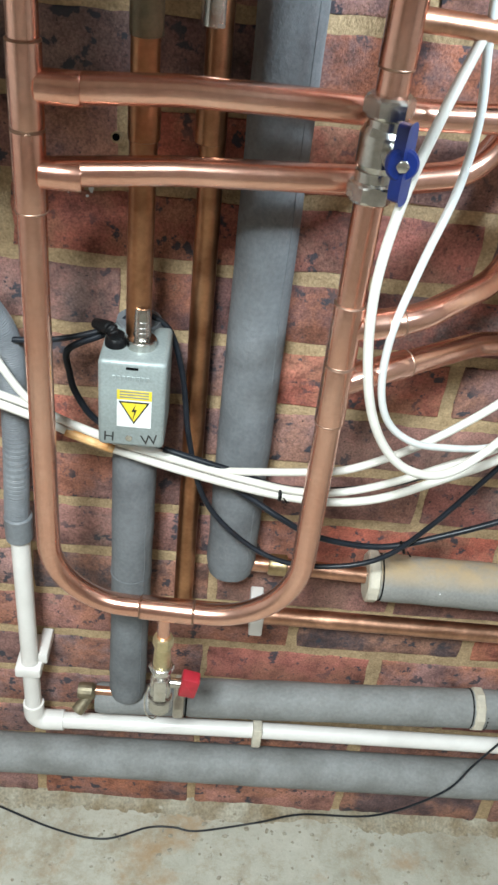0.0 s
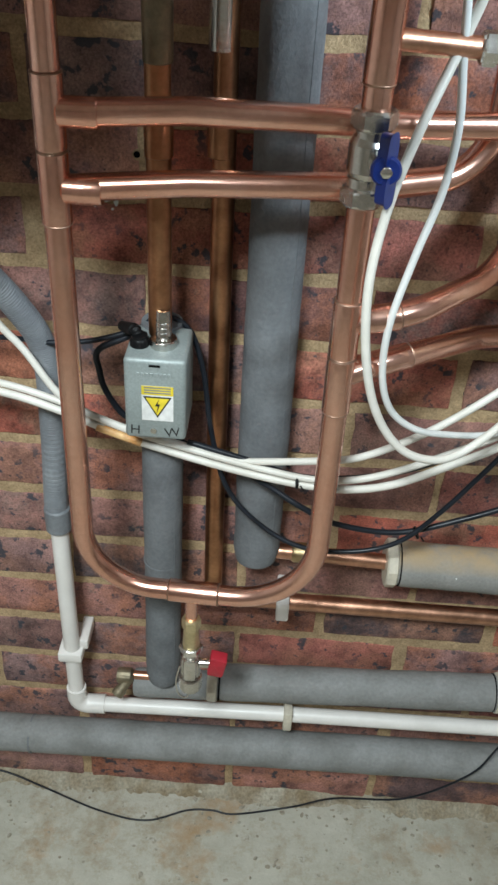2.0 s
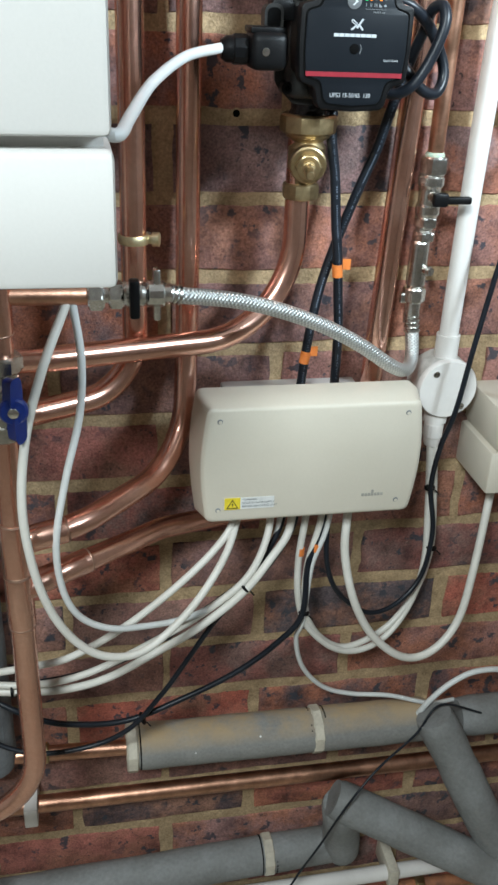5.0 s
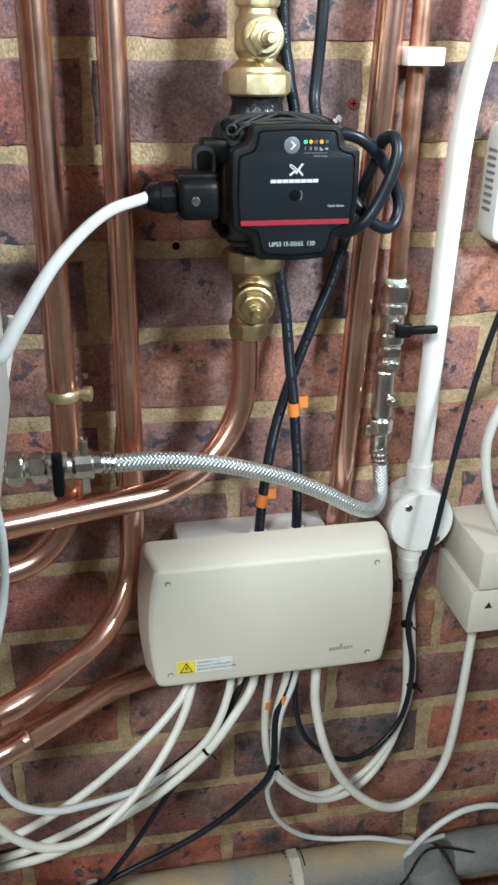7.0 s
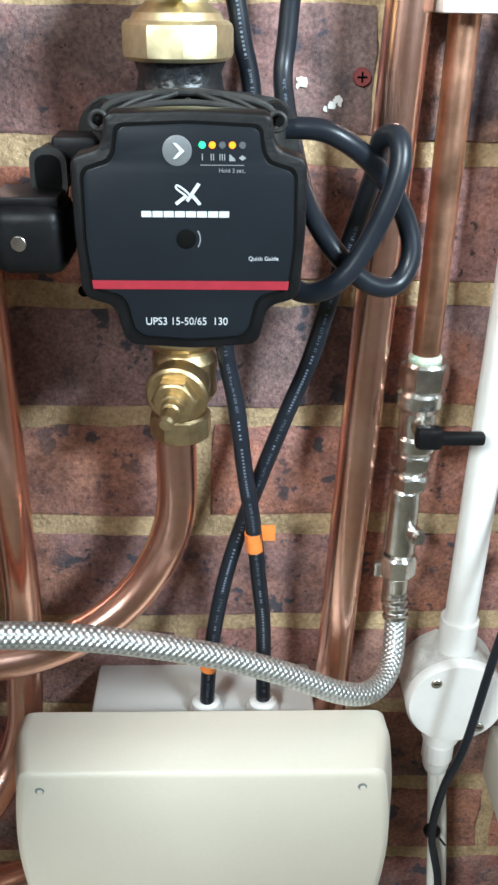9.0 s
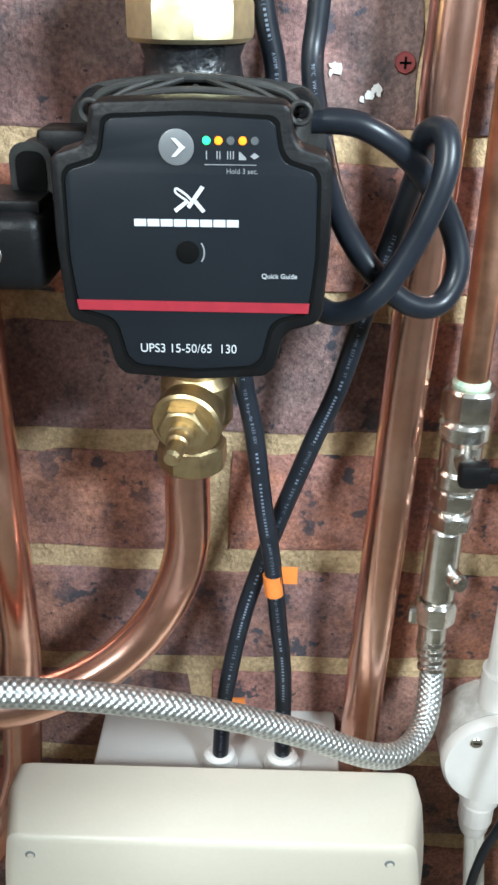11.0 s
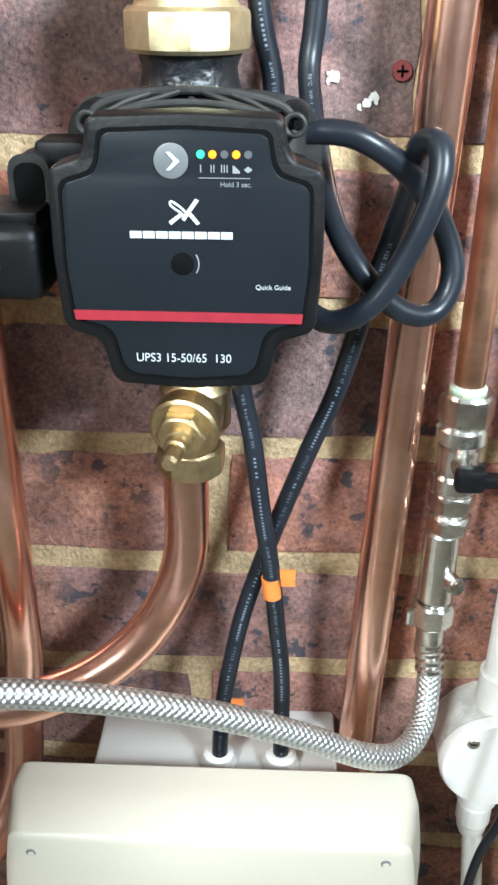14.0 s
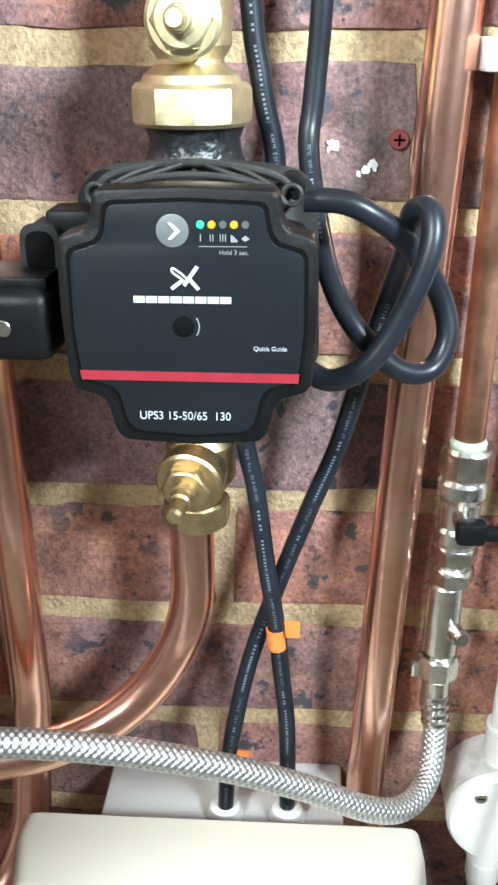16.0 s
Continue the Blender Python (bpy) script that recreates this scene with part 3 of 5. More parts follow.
def joint(parent, a, b, r, name="joint"):
    """Where two lengths of foam butt: a narrow darker ring."""
    part(name, turned([(0, r - 0.001), (0.0006, r + 0.0007), (0.0034, r + 0.0007), (0.004, r - 0.001)], a, b, n=28), FOAM, parent)


def steps_between(a, b, n=40):
    a, b = Vector(a), Vector(b)
    return [a.lerp(b, k / n) for k in range(n + 1)]


fb = foam("foam_insulation", steps_between((0.325, -0.036, 0.581), (0.324, -0.036, 1.75), 70), 0.0275, FOAM, "dark grey foam insulation on a vertical pipe, seamed and scuffed")
fv = foam("foam_insulation", steps_between((0.213, -0.05, 0.361), (0.216, -0.05, 0.90), 50), 0.0225, FOAM, "dark grey foam insulation on a short vertical pipe")
f1 = foam("foam_insulation", steps_between((-0.6, -0.05, 0.200), (0.845, -0.05, 0.229), 70), 0.0268, FOAM_DUSTY, "dusty grey foam insulation on the lowest pipe along the wall")
f2 = foam("foam_insulation", steps_between((0.286, -0.04, 0.3450), (0.775, -0.04, 0.3710), 60), 0.0250, FOAM_DUSTY, "grey foam insulation strapped to the wall with plastic clips")
f3 = foam("foam_insulation", steps_between((0.492, -0.04, 0.588), (0.86, -0.042, 0.585), 50), 0.0275, FOAM_BROWN, "grey foam insulation stained brown along its top")

for sleeve_of, x, y, r, z0, z1 in ((fb, 0.3245, -0.036, 0.0276, 0.60, 1.70), (fv, 0.2145, -0.05, 0.0226, 0.375, 0.80)):
    seam = [(x + r * math.sin(a), y - r * math.cos(a), z0 + (z1 - z0) * k / 30) for k, a in ((k, 0.75 + 0.10 * noise.noise((k * 0.4, r * 300, 0))) for k in range(31))]
    part("seam", tube(seam, 0.0006, 6), FOAM, sleeve_of, "scuffed slit seam in the foam")
for x, a, size in ((0.527, 0.9, 0.0035), (0.561, 0.3, 0.0016), (0.640, 0.7, 0.0018), (0.690, 0.2, 0.0014)):
    y, z = -0.040 - 0.0270 * math.cos(a), 0.5865 + 0.0270 * math.sin(a)
    part("filler_fleck", turned([(0, size), (0.0012, size * 0.7)], (x, y, z), (x, y - math.cos(a), z + math.sin(a)), n=7), PAPER, f3, "fleck of white filler")

joint(fb, (0.324, -0.036, 1.105), (0.324, -0.036, 9), 0.0275)
joint(fv, (0.214, -0.05, 0.575), (0.214, -0.05, 9), 0.0225)
joint(f1, (0.02, -0.05, 0.2115), (9, -0.05, 0.3913), 0.0268)
foam("foam_insulation", steps_between((0.172, -0.04, 0.331), (0.287, -0.04, 0.337), 20), 0.0200, FOAM_DUSTY, "short thin piece of grey foam insulation beside a drain cock")

def collar(parent, x, y, z, r, cuts=(-0.0095, 0.0095)):
    part("clip", turned([(0, r + 0.0005), (0.002, r + 0.003), (0.012, r + 0.003), (0.014, r + 0.0005)], (x - 0.007, y, z), (x + 1, y, z), n=10), CLIP, parent, "yellowed plastic pipe clip")
    for side in cuts:
        part("foam_cut", turned([(0, r - 0.001), (0.0004, r + 0.0006), (0.0018, r + 0.0006), (0.0022, r - 0.001)], (x + side - 0.0011, y, z), (x + side + 1, y, z), n=24), HOLE, parent, "dark cut in the foam beside a clip")


collar(f2, 0.279, -0.04, 0.3446, 0.0250, (0.0095,))
collar(f2, 0.664, -0.04, 0.3652, 0.0250)
collar(f3, 0.487, -0.04, 0.588, 0.0268, (0.0095,))
collar(f3, 0.714, -0.041, 0.5865, 0.0268)
foam("foam_insulation", steps_between((0.767, -0.045, 0.360), (0.751, -0.066, 0.478), 16), 0.0250, FOAM_DUSTY, "short upright piece of grey foam insulation at a corner")
foam("foam_insulation", steps_between((0.738, -0.068, 0.492), (1.02, -0.16, 0.365), 30), 0.0255, FOAM_DUSTY, "grey foam insulation slanting down from the wall")
foam("foam_insulation", steps_between((0.853, -0.075, 0.622), (1.02, -0.15, 0.285), 34), 0.0250, FOAM_DUSTY, "grey foam insulation slanting steeply down past other pipes")
foam("foam_insulation", steps_between((0.90, -0.045, 0.585), (1.3, -0.045, 0.58), 20), 0.0255, FOAM_DUSTY, "grey foam insulation running on along the wall")

# ---- plastic waste pipe ----
waste = thing("waste_pipe", (0.09, -0.045, 0.29), "white plastic overflow pipe with an elbow, clipped to the wall", "pipe")
part("upright", tube([(0.090, -0.045, 0.63), (0.091, -0.045, 0.292)], 0.0108, 18), WHITE_PVC, waste)
part("level_run", tube([(0.100, -0.045, 0.284), (0.385, -0.045, 0.293), (0.87, -0.045, 0.300), (1.2, -0.045, 0.303)], 0.0108, 18), WHITE_PVC, waste)
part("elbow", tube(bent([(0.091, -0.045, 0.318), (0.091, -0.045, 0.283), (0.130, -0.045, 0.285)], 0.016, 8), 0.0134, 18), WHITE_PVC, waste)
for a, b in (((0.379, -0.061, 0.276), (0.391, 0.0, 0.312)), ((0.838, -0.061, 0.284), (0.852, 0.0, 0.318))):
    part("pipe_clip", block(a, b, 0.002), CLIP, waste)
part("pipe_clip", block((0.074, -0.060, 0.384), (0.106, 0.0, 0.400), 0.003), WHITE_PVC, waste)
part("pipe_clip_tail", block((0.098, -0.045, 0.396), (0.112, 0.0, 0.412), 0.002), WHITE_PVC, waste)
hose = thing("flexible_hose", (0.09, -0.045, 0.65), "finely ribbed grey flexible hose pushed into a white plastic pipe", "hose")
part("hose_tube", tube(catmull([(-0.05, -0.10, 1.09), (0.013, -0.10, 1.021), (0.037, -0.09, 0.982), (0.076, -0.07, 0.917), (0.094, -0.05, 0.856), (0.094, -0.045, 0.766), (0.089, -0.045, 0.651), (0.089, -0.045, 0.62)], 110), 0.0135, 16, ridge=lambda s: 0.00035 * math.sin(s * 2300)), RIBBED, hose)
part("cuff", turned([(0, 0.0138), (0.001, 0.015), (0.032, 0.0155), (0.034, 0.0138)], (0.0895, -0.045, 0.609), (0.0895, -0.045, 2)), RIBBED, hose)
conduit = thing("corrugated_hose", (0.05, -0.12, 1.19), "grey ribbed flexible conduit", "hose")
part("hose_tube", tube(catmull([(-0.02, -0.115, 1.10), (0.034, -0.12, 1.169), (0.059, -0.12, 1.199), (0.09, -0.13, 1.25), (0.12, -0.15, 1.35)], 40), 0.0165, 16, ridge=lambda s: 0.0022 * math.sin(s * 1300)), CONDUIT, conduit)

# ---- cabinet and boxes ----
cab = thing("boiler_casing", (0.27, -0.31, 1.27), "white enamelled casing of a wall-hung unit above the pipes", "boiler")
part("lower_panel", block((0.02, -0.39, 1.268), (0.4705, -0.225, 1.336), 0.004), WHITE_BOX, cab)
part("recess", block((0.024, -0.372, 1.330), (0.466, -0.225, 1.346), 0.001), WHITE_BOX, cab)
part("upper_panel", block((0.02, -0.39, 1.3425), (0.4695, -0.225, 1.95), 0.004), WHITE_BOX, cab)
part("seam", block((0.3967, -0.3903, 1.272), (0.3970, -0.389, 1.332), 0), CLIP, cab)
part("button", disc((0.374, -0.3895, 1.307), 0.0085, 0.002), WHITE_BOX, cab)
part("button_ring", turned([(0, 0.0100), (0.0008, 0.0100), (0.0012, 0.0092)], (0.374, -0.3895, 1.307), (0.374, -1, 1.307)), WHITE_BOX, cab)
part("hanging_bracket", block((0.05, -0.23, 1.80), (0.44, 0.004, 1.86), 0.002), STEEL, cab)

box = thing("control_box", (0.66, -0.06, 0.95), "cream plastic wiring control box fixed over the brick wall", "control box")
part("back_box", block((0.589, -0.088, 0.955), (0.731, 0.0, 1.046), 0.003), WHITE_BOX, box, "white plastic back box")


def cover_mesh():
    """A cushion-shaped lid: sides bow outwards, the front is flat and its rim is chamfered."""
    bm = bmesh.new()
    rows = []
    for y, grow, zt, zb in ((-0.070, -0.0015, -0.0008, 0.0), (-0.0715, 0.0, 0.0004, 0.0012), (-0.086, 0.001, 0.0006, 0.0012), (-0.1145, -0.0055, -0.0012, -0.0040), (-0.1163, -0.0075, -0.0026, -0.0055), (-0.1172, -0.0100, -0.0050, -0.0075)):
        ring = []
        base = []
        x0, x1, z0, z1, bow = 0.5545 - grow, 0.7688 + grow, 0.944 - zb, 1.0698 + zt, 0.006
        n = 10
        for k in range(n + 1):
            t = k / n
            base.append((x0 - bow * math.sin(math.pi * t), z0 + (z1 - z0) * t))
        for k in range(n + 1):
            t = k / n
            base.append((x1 + bow * math.sin(math.pi * t), z1 + (z0 - z1) * t))
        out = []
        for i, (x, z) in enumerate(base):
            out.append((x, z))
        soft = []
        for i, p in enumerate(out):
            a, c = out[i - 1], out[(i + 1) % len(out)]
            corner = i in (0, n, n + 1, 2 * n + 1)
            if corner:
                for w in (0.0, 0.25, 0.5, 0.75, 1.0):
                    d0 = Vector(a) - Vector(p)
                    d1 = Vector(c) - Vector(p)
                    s = Vector(p) + d0.normalized() * 0.007
                    e = Vector(p) + d1.normalized() * 0.007
                    q = (1 - w) ** 2 * s + 2 * w * (1 - w) * Vector(p) + w * w * e
                    soft.append((q.x, q.y))
            else:
                soft.append(p)
        rows.append([bm.verts.new((x, y, z)) for x, z in soft])
    m = len(rows[0])
    for a, b in zip(rows, rows[1:]):
        for k in range(m):
            bm.faces.new((a[k], a[(k + 1) % m], b[(k + 1) % m], b[k]))
    bm.faces.new(rows[0])
    bm.faces.new(rows[-1][::-1])
    return bm


lid = part("lid", cover_mesh(), CREAM, box)
for x, z in ((0.571, 1.056), (0.751, 1.057), (0.571, 0.962), (0.749, 0.962)):
    part("screw", disc((x, -0.1170, z), 0.0026, 0.0006, 14), GREY_PRINT, lid)
    part("screw_plug", disc((x + 0.0002, -0.1174, z - 0.0006), 0.0017, 0.0005, 14), CREAM, lid)
tag = part("warning_label", block((0.5765, -0.1181, 0.9625), (0.6255, -0.1176, 0.975), 0), PAPER, lid)
part("yellow_square", block((0.577, -0.1184, 0.9627), (0.5925, -0.1179, 0.9752), 0), YELLOW, tag)


def triangle(at, size, flip=1):
    x, y, z = at
    return slab([Vector((x - size / 2, z - flip * size * 0.4)), Vector((x + size / 2, z - flip * size * 0.4)), Vector((x, z + flip * size * 0.47))], y, y + 0.0003)


part("triangle", triangle((0.5847, -0.1188, 0.9685), 0.0115), INK, tag)
part("triangle_field", triangle((0.5847, -0.1191, 0.9684), 0.0085), YELLOW, tag)
part("flash", slab([Vector(p) for p in ((0.5852, 0.9712), (0.5836, 0.9683), (0.5846, 0.9683), (0.5842, 0.9658), (0.5858, 0.9688), (0.5848, 0.9688))], -0.1194, -0.1190), INK, tag)
for k, words in enumerate(("WARNING:", "ISOLATE MAINS SUPPLY", "BEFORE REMOVING UNIT")):
    lettering("print", words, (0.594, -0.1183, 0.9728 - 0.0037 * k), 0.0030, GREY_PRINT, tag, align="LEFT")
for k in range(7):
    part("maker_mark", block((0.713 + 0.0032 * k, -0.1179, 0.9685), (0.7155 + 0.0032 * k, -0.1175, 0.9715 + 0.0035 * (k == 3)), 0), FAINT_PRINT, lid)
for x in (0.662, 0.698):
    g = part("cable_gland", turned([(0, 0.0105), (0.004, 0.0105), (0.005, 0.0095), (0.010, 0.0088), (0.012, 0.0066)], (x, -0.045, 1.044), (x, -0.045, 2)), WHITE_PVC, box)

jb = thing("junction_box", (0.824, -0.02, 1.0425), "round white plastic junction box on the brick wall", "junction box")
part("body", turned([(0, 0.032), (0.03, 0.032)], (0.824, 0.0, 1.0425), (0.824, -1, 1.0425), n=36), DUSTY_PVC, jb)
jl = part("lid", turned([(0, 0.0325), (0.005, 0.0325), (0.0075, 0.031)], (0.824, -0.031, 1.0425), (0.824, -1, 1.0425), n=36), WHITE_PVC, jb)
for x, z in ((0.809, 1.0605), (0.8405, 1.0235)):
    part("screw", disc((x, -0.0383, z), 0.0036, 0.0012, 14), NICKEL, jl)
    part("screw_slot", block((x - 0.0020, -0.0398, z - 0.00025), (x + 0.0020, -0.0393, z + 0.00025), 0), HOLE, jl)
part("top_spout", turned([(0, 0.0122), (0.028, 0.0122)], (0.8245, -0.018, 1.069), (0.8245, -0.018, 2)), WHITE_PVC, jb)
part("bottom_spout", turned([(0, 0.0125), (0.018, 0.0125)], (0.821, -0.022, 1.000), (0.821, -0.022, 2)), WHITE_PVC, jb)
part("gland_nut", nut((0.820, -0.024, 0.982), (0, 0, 1), 0.018, 0.021, sides=16), WHITE_PVC, jb)
part("gland_dome", turned([(0, 0.0075), (0.004, 0.009), (0.010, 0.0095)], (0.820, -0.024, 0.972), (0.820, -0.024, 2)), WHITE_PVC, jb)
cond = thing("conduit_pipe", (0.827, -0.024, 1.1), "white plastic conduit rising from a junction box", "conduit")
part("pipe", tube(catmull([(0.8245, -0.018, 1.082), (0.8255, -0.019, 1.22), (0.826, -0.024, 1.36), (0.828, -0.028, 1.42), (0.8345, -0.033, 1.47), (0.845, -0.040, 1.56), (0.852, -0.045, 1.75)], 8), 0.0100, 18), WHITE_PVC, cond)

spur = thing("switched_spur", (0.91, -0.03, 0.94), "cream plastic surface-mounted socket unit, boxy and stepped", "electric socket")
part("upper_half", block((0.8655, -0.088, 0.9925), (0.985, 0.0, 1.036), 0.003), CREAM, spur)
part("waist", block((0.869, -0.078, 0.985), (0.98, 0.0, 0.995), 0.001), CREAM, spur)
part("lower_half", block((0.8625, -0.083, 0.9395), (0.985, 0.0, 0.9885), 0.003), CREAM, spur)
sl = part("rating_label", block((0.888, -0.0886, 0.998), (0.96, -0.0876, 1.026), 0), PAPER, spur)
part("print", triangle((0.881, -0.0838, 0.972), 0.008), INK, spur)
for k in range(4):
    part("print", block((0.892, -0.0890, 1.002 + 0.006 * k), (0.945 - 0.007 * (k % 2), -0.0885, 1.0035 + 0.006 * k), 0), GREY_PRINT, sl)
dev = thing("wireless_receiver", (0.91, -0.02, 1.35), "rounded white plastic receiver box on the brick wall", "receiver")
part("case", slab(rounded([(0.862, 1.306), (0.955, 1.300), (0.955, 1.400), (0.862, 1.404)], 0.012), -0.028, 0.0, 0.005), WHITE_BOX, dev)
for k in range(9):
    part("vent_slot", block((0.8612, -0.020, 1.332 + 0.006 * k), (0.8655, -0.006, 1.3345 + 0.006 * k), 0), GREY_PRINT, dev)

encl = thing("metal_enclosure", (0.04, -0.05, 1.09), "pale grey metal enclosure with round mounting holes", "enclosure")
# Shadow beside the plate is put into the body's darker grey.
part("body", block((-0.045, -0.075, 1.026), (0.052, 0.0, 1.154), 0.002), GREY_BOX, encl, "box body, its grey darkened for the shadow beside the plate")
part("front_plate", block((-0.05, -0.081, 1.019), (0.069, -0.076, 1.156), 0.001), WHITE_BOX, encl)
for x, z in ((0.036, 1.143), (0.030, 1.034)):
    part("hole", disc((x, -0.0809, z), 0.0042, 0.0006, 18), HOLE, encl)

act = thing("motorised_valve_head", (0.218, -0.09, 0.806), "grey metal motorised valve head with warning label and handwritten letters", "valve actuator")
part("case", block((0.1885, -0.122, 0.806), (0.248, -0.055, 0.897), 0.0045, 3), GREY_BOX, act)
part("bezel", nut((0.223, -0.093, 0.896), (0, 0, 1), 0.009, 0.026, sides=16), NICKEL, act)
part("spigot", turned([(0, 0.0074), (0.004, 0.0074), (0.005, 0.0080), (0.008, 0.0076), (0.009, 0.0070), (0.010, 0.0078), (0.013, 0.0074), (0.014, 0.0068), (0.015, 0.0076), (0.018, 0.0072), (0.019, 0.0066), (0.020, 0.0074), (0.028, 0.0068), (0.031, 0.0064), (0.0312, 0.0048), (0.024, 0.0046)], (0.223, -0.093, 0.904), (0.223, -0.093, 2)), NICKEL, act)
part("grommet", turned([(0, 0.0095), (0.006, 0.0095), (0.009, 0.0075), (0.012, 0.0078)], (0.2005, -0.095, 0.896), (0.1995, -0.095, 2)), BLACK, act)
part("cable_boot", tube(bent([(0.200, -0.095, 0.901), (0.1975, -0.093, 0.911), (0.180, -0.072, 0.903)], 0.009, 24), 0.0056, 16, ridge=lambda s: 0.0006 * math.sin(s * 2000)), BLACK, act)
part("slot", block((0.213, -0.1228, 0.8895), (0.2235, -0.1218, 0.8915), 0), HOLE, act)
for k in range(8):
    part("embossed_mark", block((0.201 + 0.0042 * k, -0.1226, 0.8785), (0.204 + 0.0042 * k, -0.1218, 0.8825), 0.0003, 1), GREY_BOX, act)
wl = part("warning_label", block((0.2055, -0.1225, 0.829), (0.236, -0.1218, 0.8685), 0), PAPER, act)
part("yellow_band", block((0.2055, -0.1228, 0.8585), (0.236, -0.1223, 0.8685), 0), YELLOW, wl)
for k in range(3):
    part("print", block((0.208, -0.1231, 0.8605 + 0.0028 * k), (0.2335, -0.1227, 0.8618 + 0.0028 * k), 0), GREY_PRINT, wl)
part("triangle", triangle((0.2207, -0.1229, 0.8458), 0.0275, -1), INK, wl)
part("triangle_field", triangle((0.2207, -0.1233, 0.8463), 0.0225, -1), YELLOW, wl)
part("flash", slab([Vector(p) for p in ((0.2225, 0.855), (0.2185, 0.8465), (0.2212, 0.8465), (0.2195, 0.837), (0.2232, 0.8488), (0.2208, 0.8488))], -0.1237, -0.1232), INK, wl)
lettering("ink_letter", "H", (0.1985, -0.1221, 0.8165), 0.0145, INK, act, 2)
lettering("ink_letter", "W", (0.2350, -0.1221, 0.8155), 0.0150, INK, act, -8)
part("rivet", disc((0.2165, -0.1218, 0.8165), 0.0032, 0.0014, 14), NICKEL, act)

# ---- pump ----
PX, PZ = 0.659, 1.3715
pump = thing("circulation_pump", (PX, -0.05, 1.31), "black circulating pump with flat control face and red stripe", "pump")
HALF = [(0.0, 0.0452), (0.0280, 0.0441), (0.0300, 0.0426), (0.0312, 0.0350), (0.0332, 0.0316), (0.0416, 0.0290), (0.0431, 0.0264), (0.0434, 0.002), (0.0420, -0.0208), (0.0398, -0.0243), (0.0316, -0.0268), (0.0292, -0.0296), (0.0268, -0.0402), (0.0236, -0.0432), (0.0, -0.0447)]
FX = PX + 0.0016


def face_outline(shrink, r):
    right = [(x, z) for x, z in HALF]
    left = [(-x, z) for x, z in HALF[-2:0:-1]]
    pts = []
    for x, z in right + left:
        n = Vector((x, z))
        pts.append((FX + x - shrink * (1 if x > 0.004 else -1 if x < -0.004 else 0), PZ + z - shrink * (1 if z > 0 else -1)))
    return rounded(pts[::-1], r)


cover = part("cover", slab(face_outline(0.0, 0.004), -0.1425, -0.130, 0.0016), BLACK, pump)
part("cover_back", slab(face_outline(0.0035, 0.004), -0.1305, -0.098, 0.0), BLACK, cover)
part("rim_recess", slab(face_outline(0.0034, 0.004), -0.1428, -0.142, 0.0), HOLE, cover)
plate = part("face_plate", slab(face_outline(0.0046, 0.004), -0.1436, -0.1425, 0.0004), FACE, pump)
part("stripe", slab([Vector(p) for p in ((FX - 0.0372, 1.3519), (FX + 0.0372, 1.3517), (FX + 0.0375, 1.3550), (FX - 0.0377, 1.3552))], -0.1440, -0.1434), STRIPE, plate)
part("button", disc((0.6565, -0.1435, 1.4030), 0.0053, 0.0007), BUTTON, plate)
part("arrow", slab([Vector(p) for p in ((0.6550, 1.4057), (0.6562, 1.4057), (0.6592, 1.4030), (0.6562, 1.4003), (0.6550, 1.4003), (0.6574, 1.4030))], -0.1446, -0.1441), PRINT, plate)
for k, m in enumerate((LED_GREEN, LED_AMBER, LED_OFF, LED_AMBER, LED_OFF)):
    part("indicator", disc((0.6655 + 0.0036 * k, -0.1435, 1.4050), 0.00125, 0.0005, 16), m, plate)
lettering("print", "I", (0.6655, -0.1438, 1.4007), 0.0034, GREY_PRINT, plate)
lettering("print", "II", (0.6691, -0.1438, 1.4007), 0.0034, GREY_PRINT, plate)
lettering("print", "III", (0.6727, -0.1438, 1.4007), 0.0034, GREY_PRINT, plate)
part("print", slab([Vector(p) for p in ((0.6752, 1.3995), (0.6774, 1.3995), (0.6774, 1.4001), (0.6756, 1.4018), (0.6752, 1.4018))], -0.1440, -0.1435), GREY_PRINT, plate)
part("print", slab([Vector(p) for p in ((0.6786, 1.4006), (0.6799, 1.4016), (0.6813, 1.4006), (0.6799, 1.3997))], -0.1440, -0.1435), GREY_PRINT, plate)
part("print_line", block((0.6648, -0.1440, 1.39795), (0.6805, -0.1435, 1.39815), 0), GREY_PRINT, plate)
lettering("print", "Hold 3 sec.", (0.6762, -0.1438, 1.3961), 0.0021, GREY_PRINT, plate)
lettering("print", "UPS3 15-50/65  130", (PX - 0.0003, -0.1438, 1.3388), 0.0043, PRINT, plate, wide=0.92)
lettering("print", "Quick Guide", (0.6882, -0.1438, 1.3638), 0.0022, PRINT, plate)
# the maker's mark as plain bars and strokes
for k in range(8):
    x = PX - 0.0162 + 0.0041 * k
    part("maker_mark", block((x, -0.1440, 1.3793), (x + 0.0037, -0.1435, 1.3815), 0), PRINT, plate)
for pts in (((0.6602, 1.3848), (0.6648, 1.3912), (0.6636, 1.3918), (0.6592, 1.3856)), ((0.6560, 1.3836), (0.6600, 1.3868), (0.6592, 1.3876), (0.6552, 1.3846)), ((0.6612, 1.3868), (0.6640, 1.3836), (0.6650, 1.3842), (0.6622, 1.3876))):
    part("maker_mark", slab([Vector(p) for p in pts], -0.1440, -0.1435), PRINT, plate)
part("maker_mark", tube(catmull([(0.6592, -0.1437, 1.3872), (0.6560, -0.1437, 1.3895), (0.6562, -0.1437, 1.3908), (0.6590, -0.1437, 1.3890), (0.6612, -0.1437, 1.3868)], 5), 0.0004, 6), PRINT, plate)
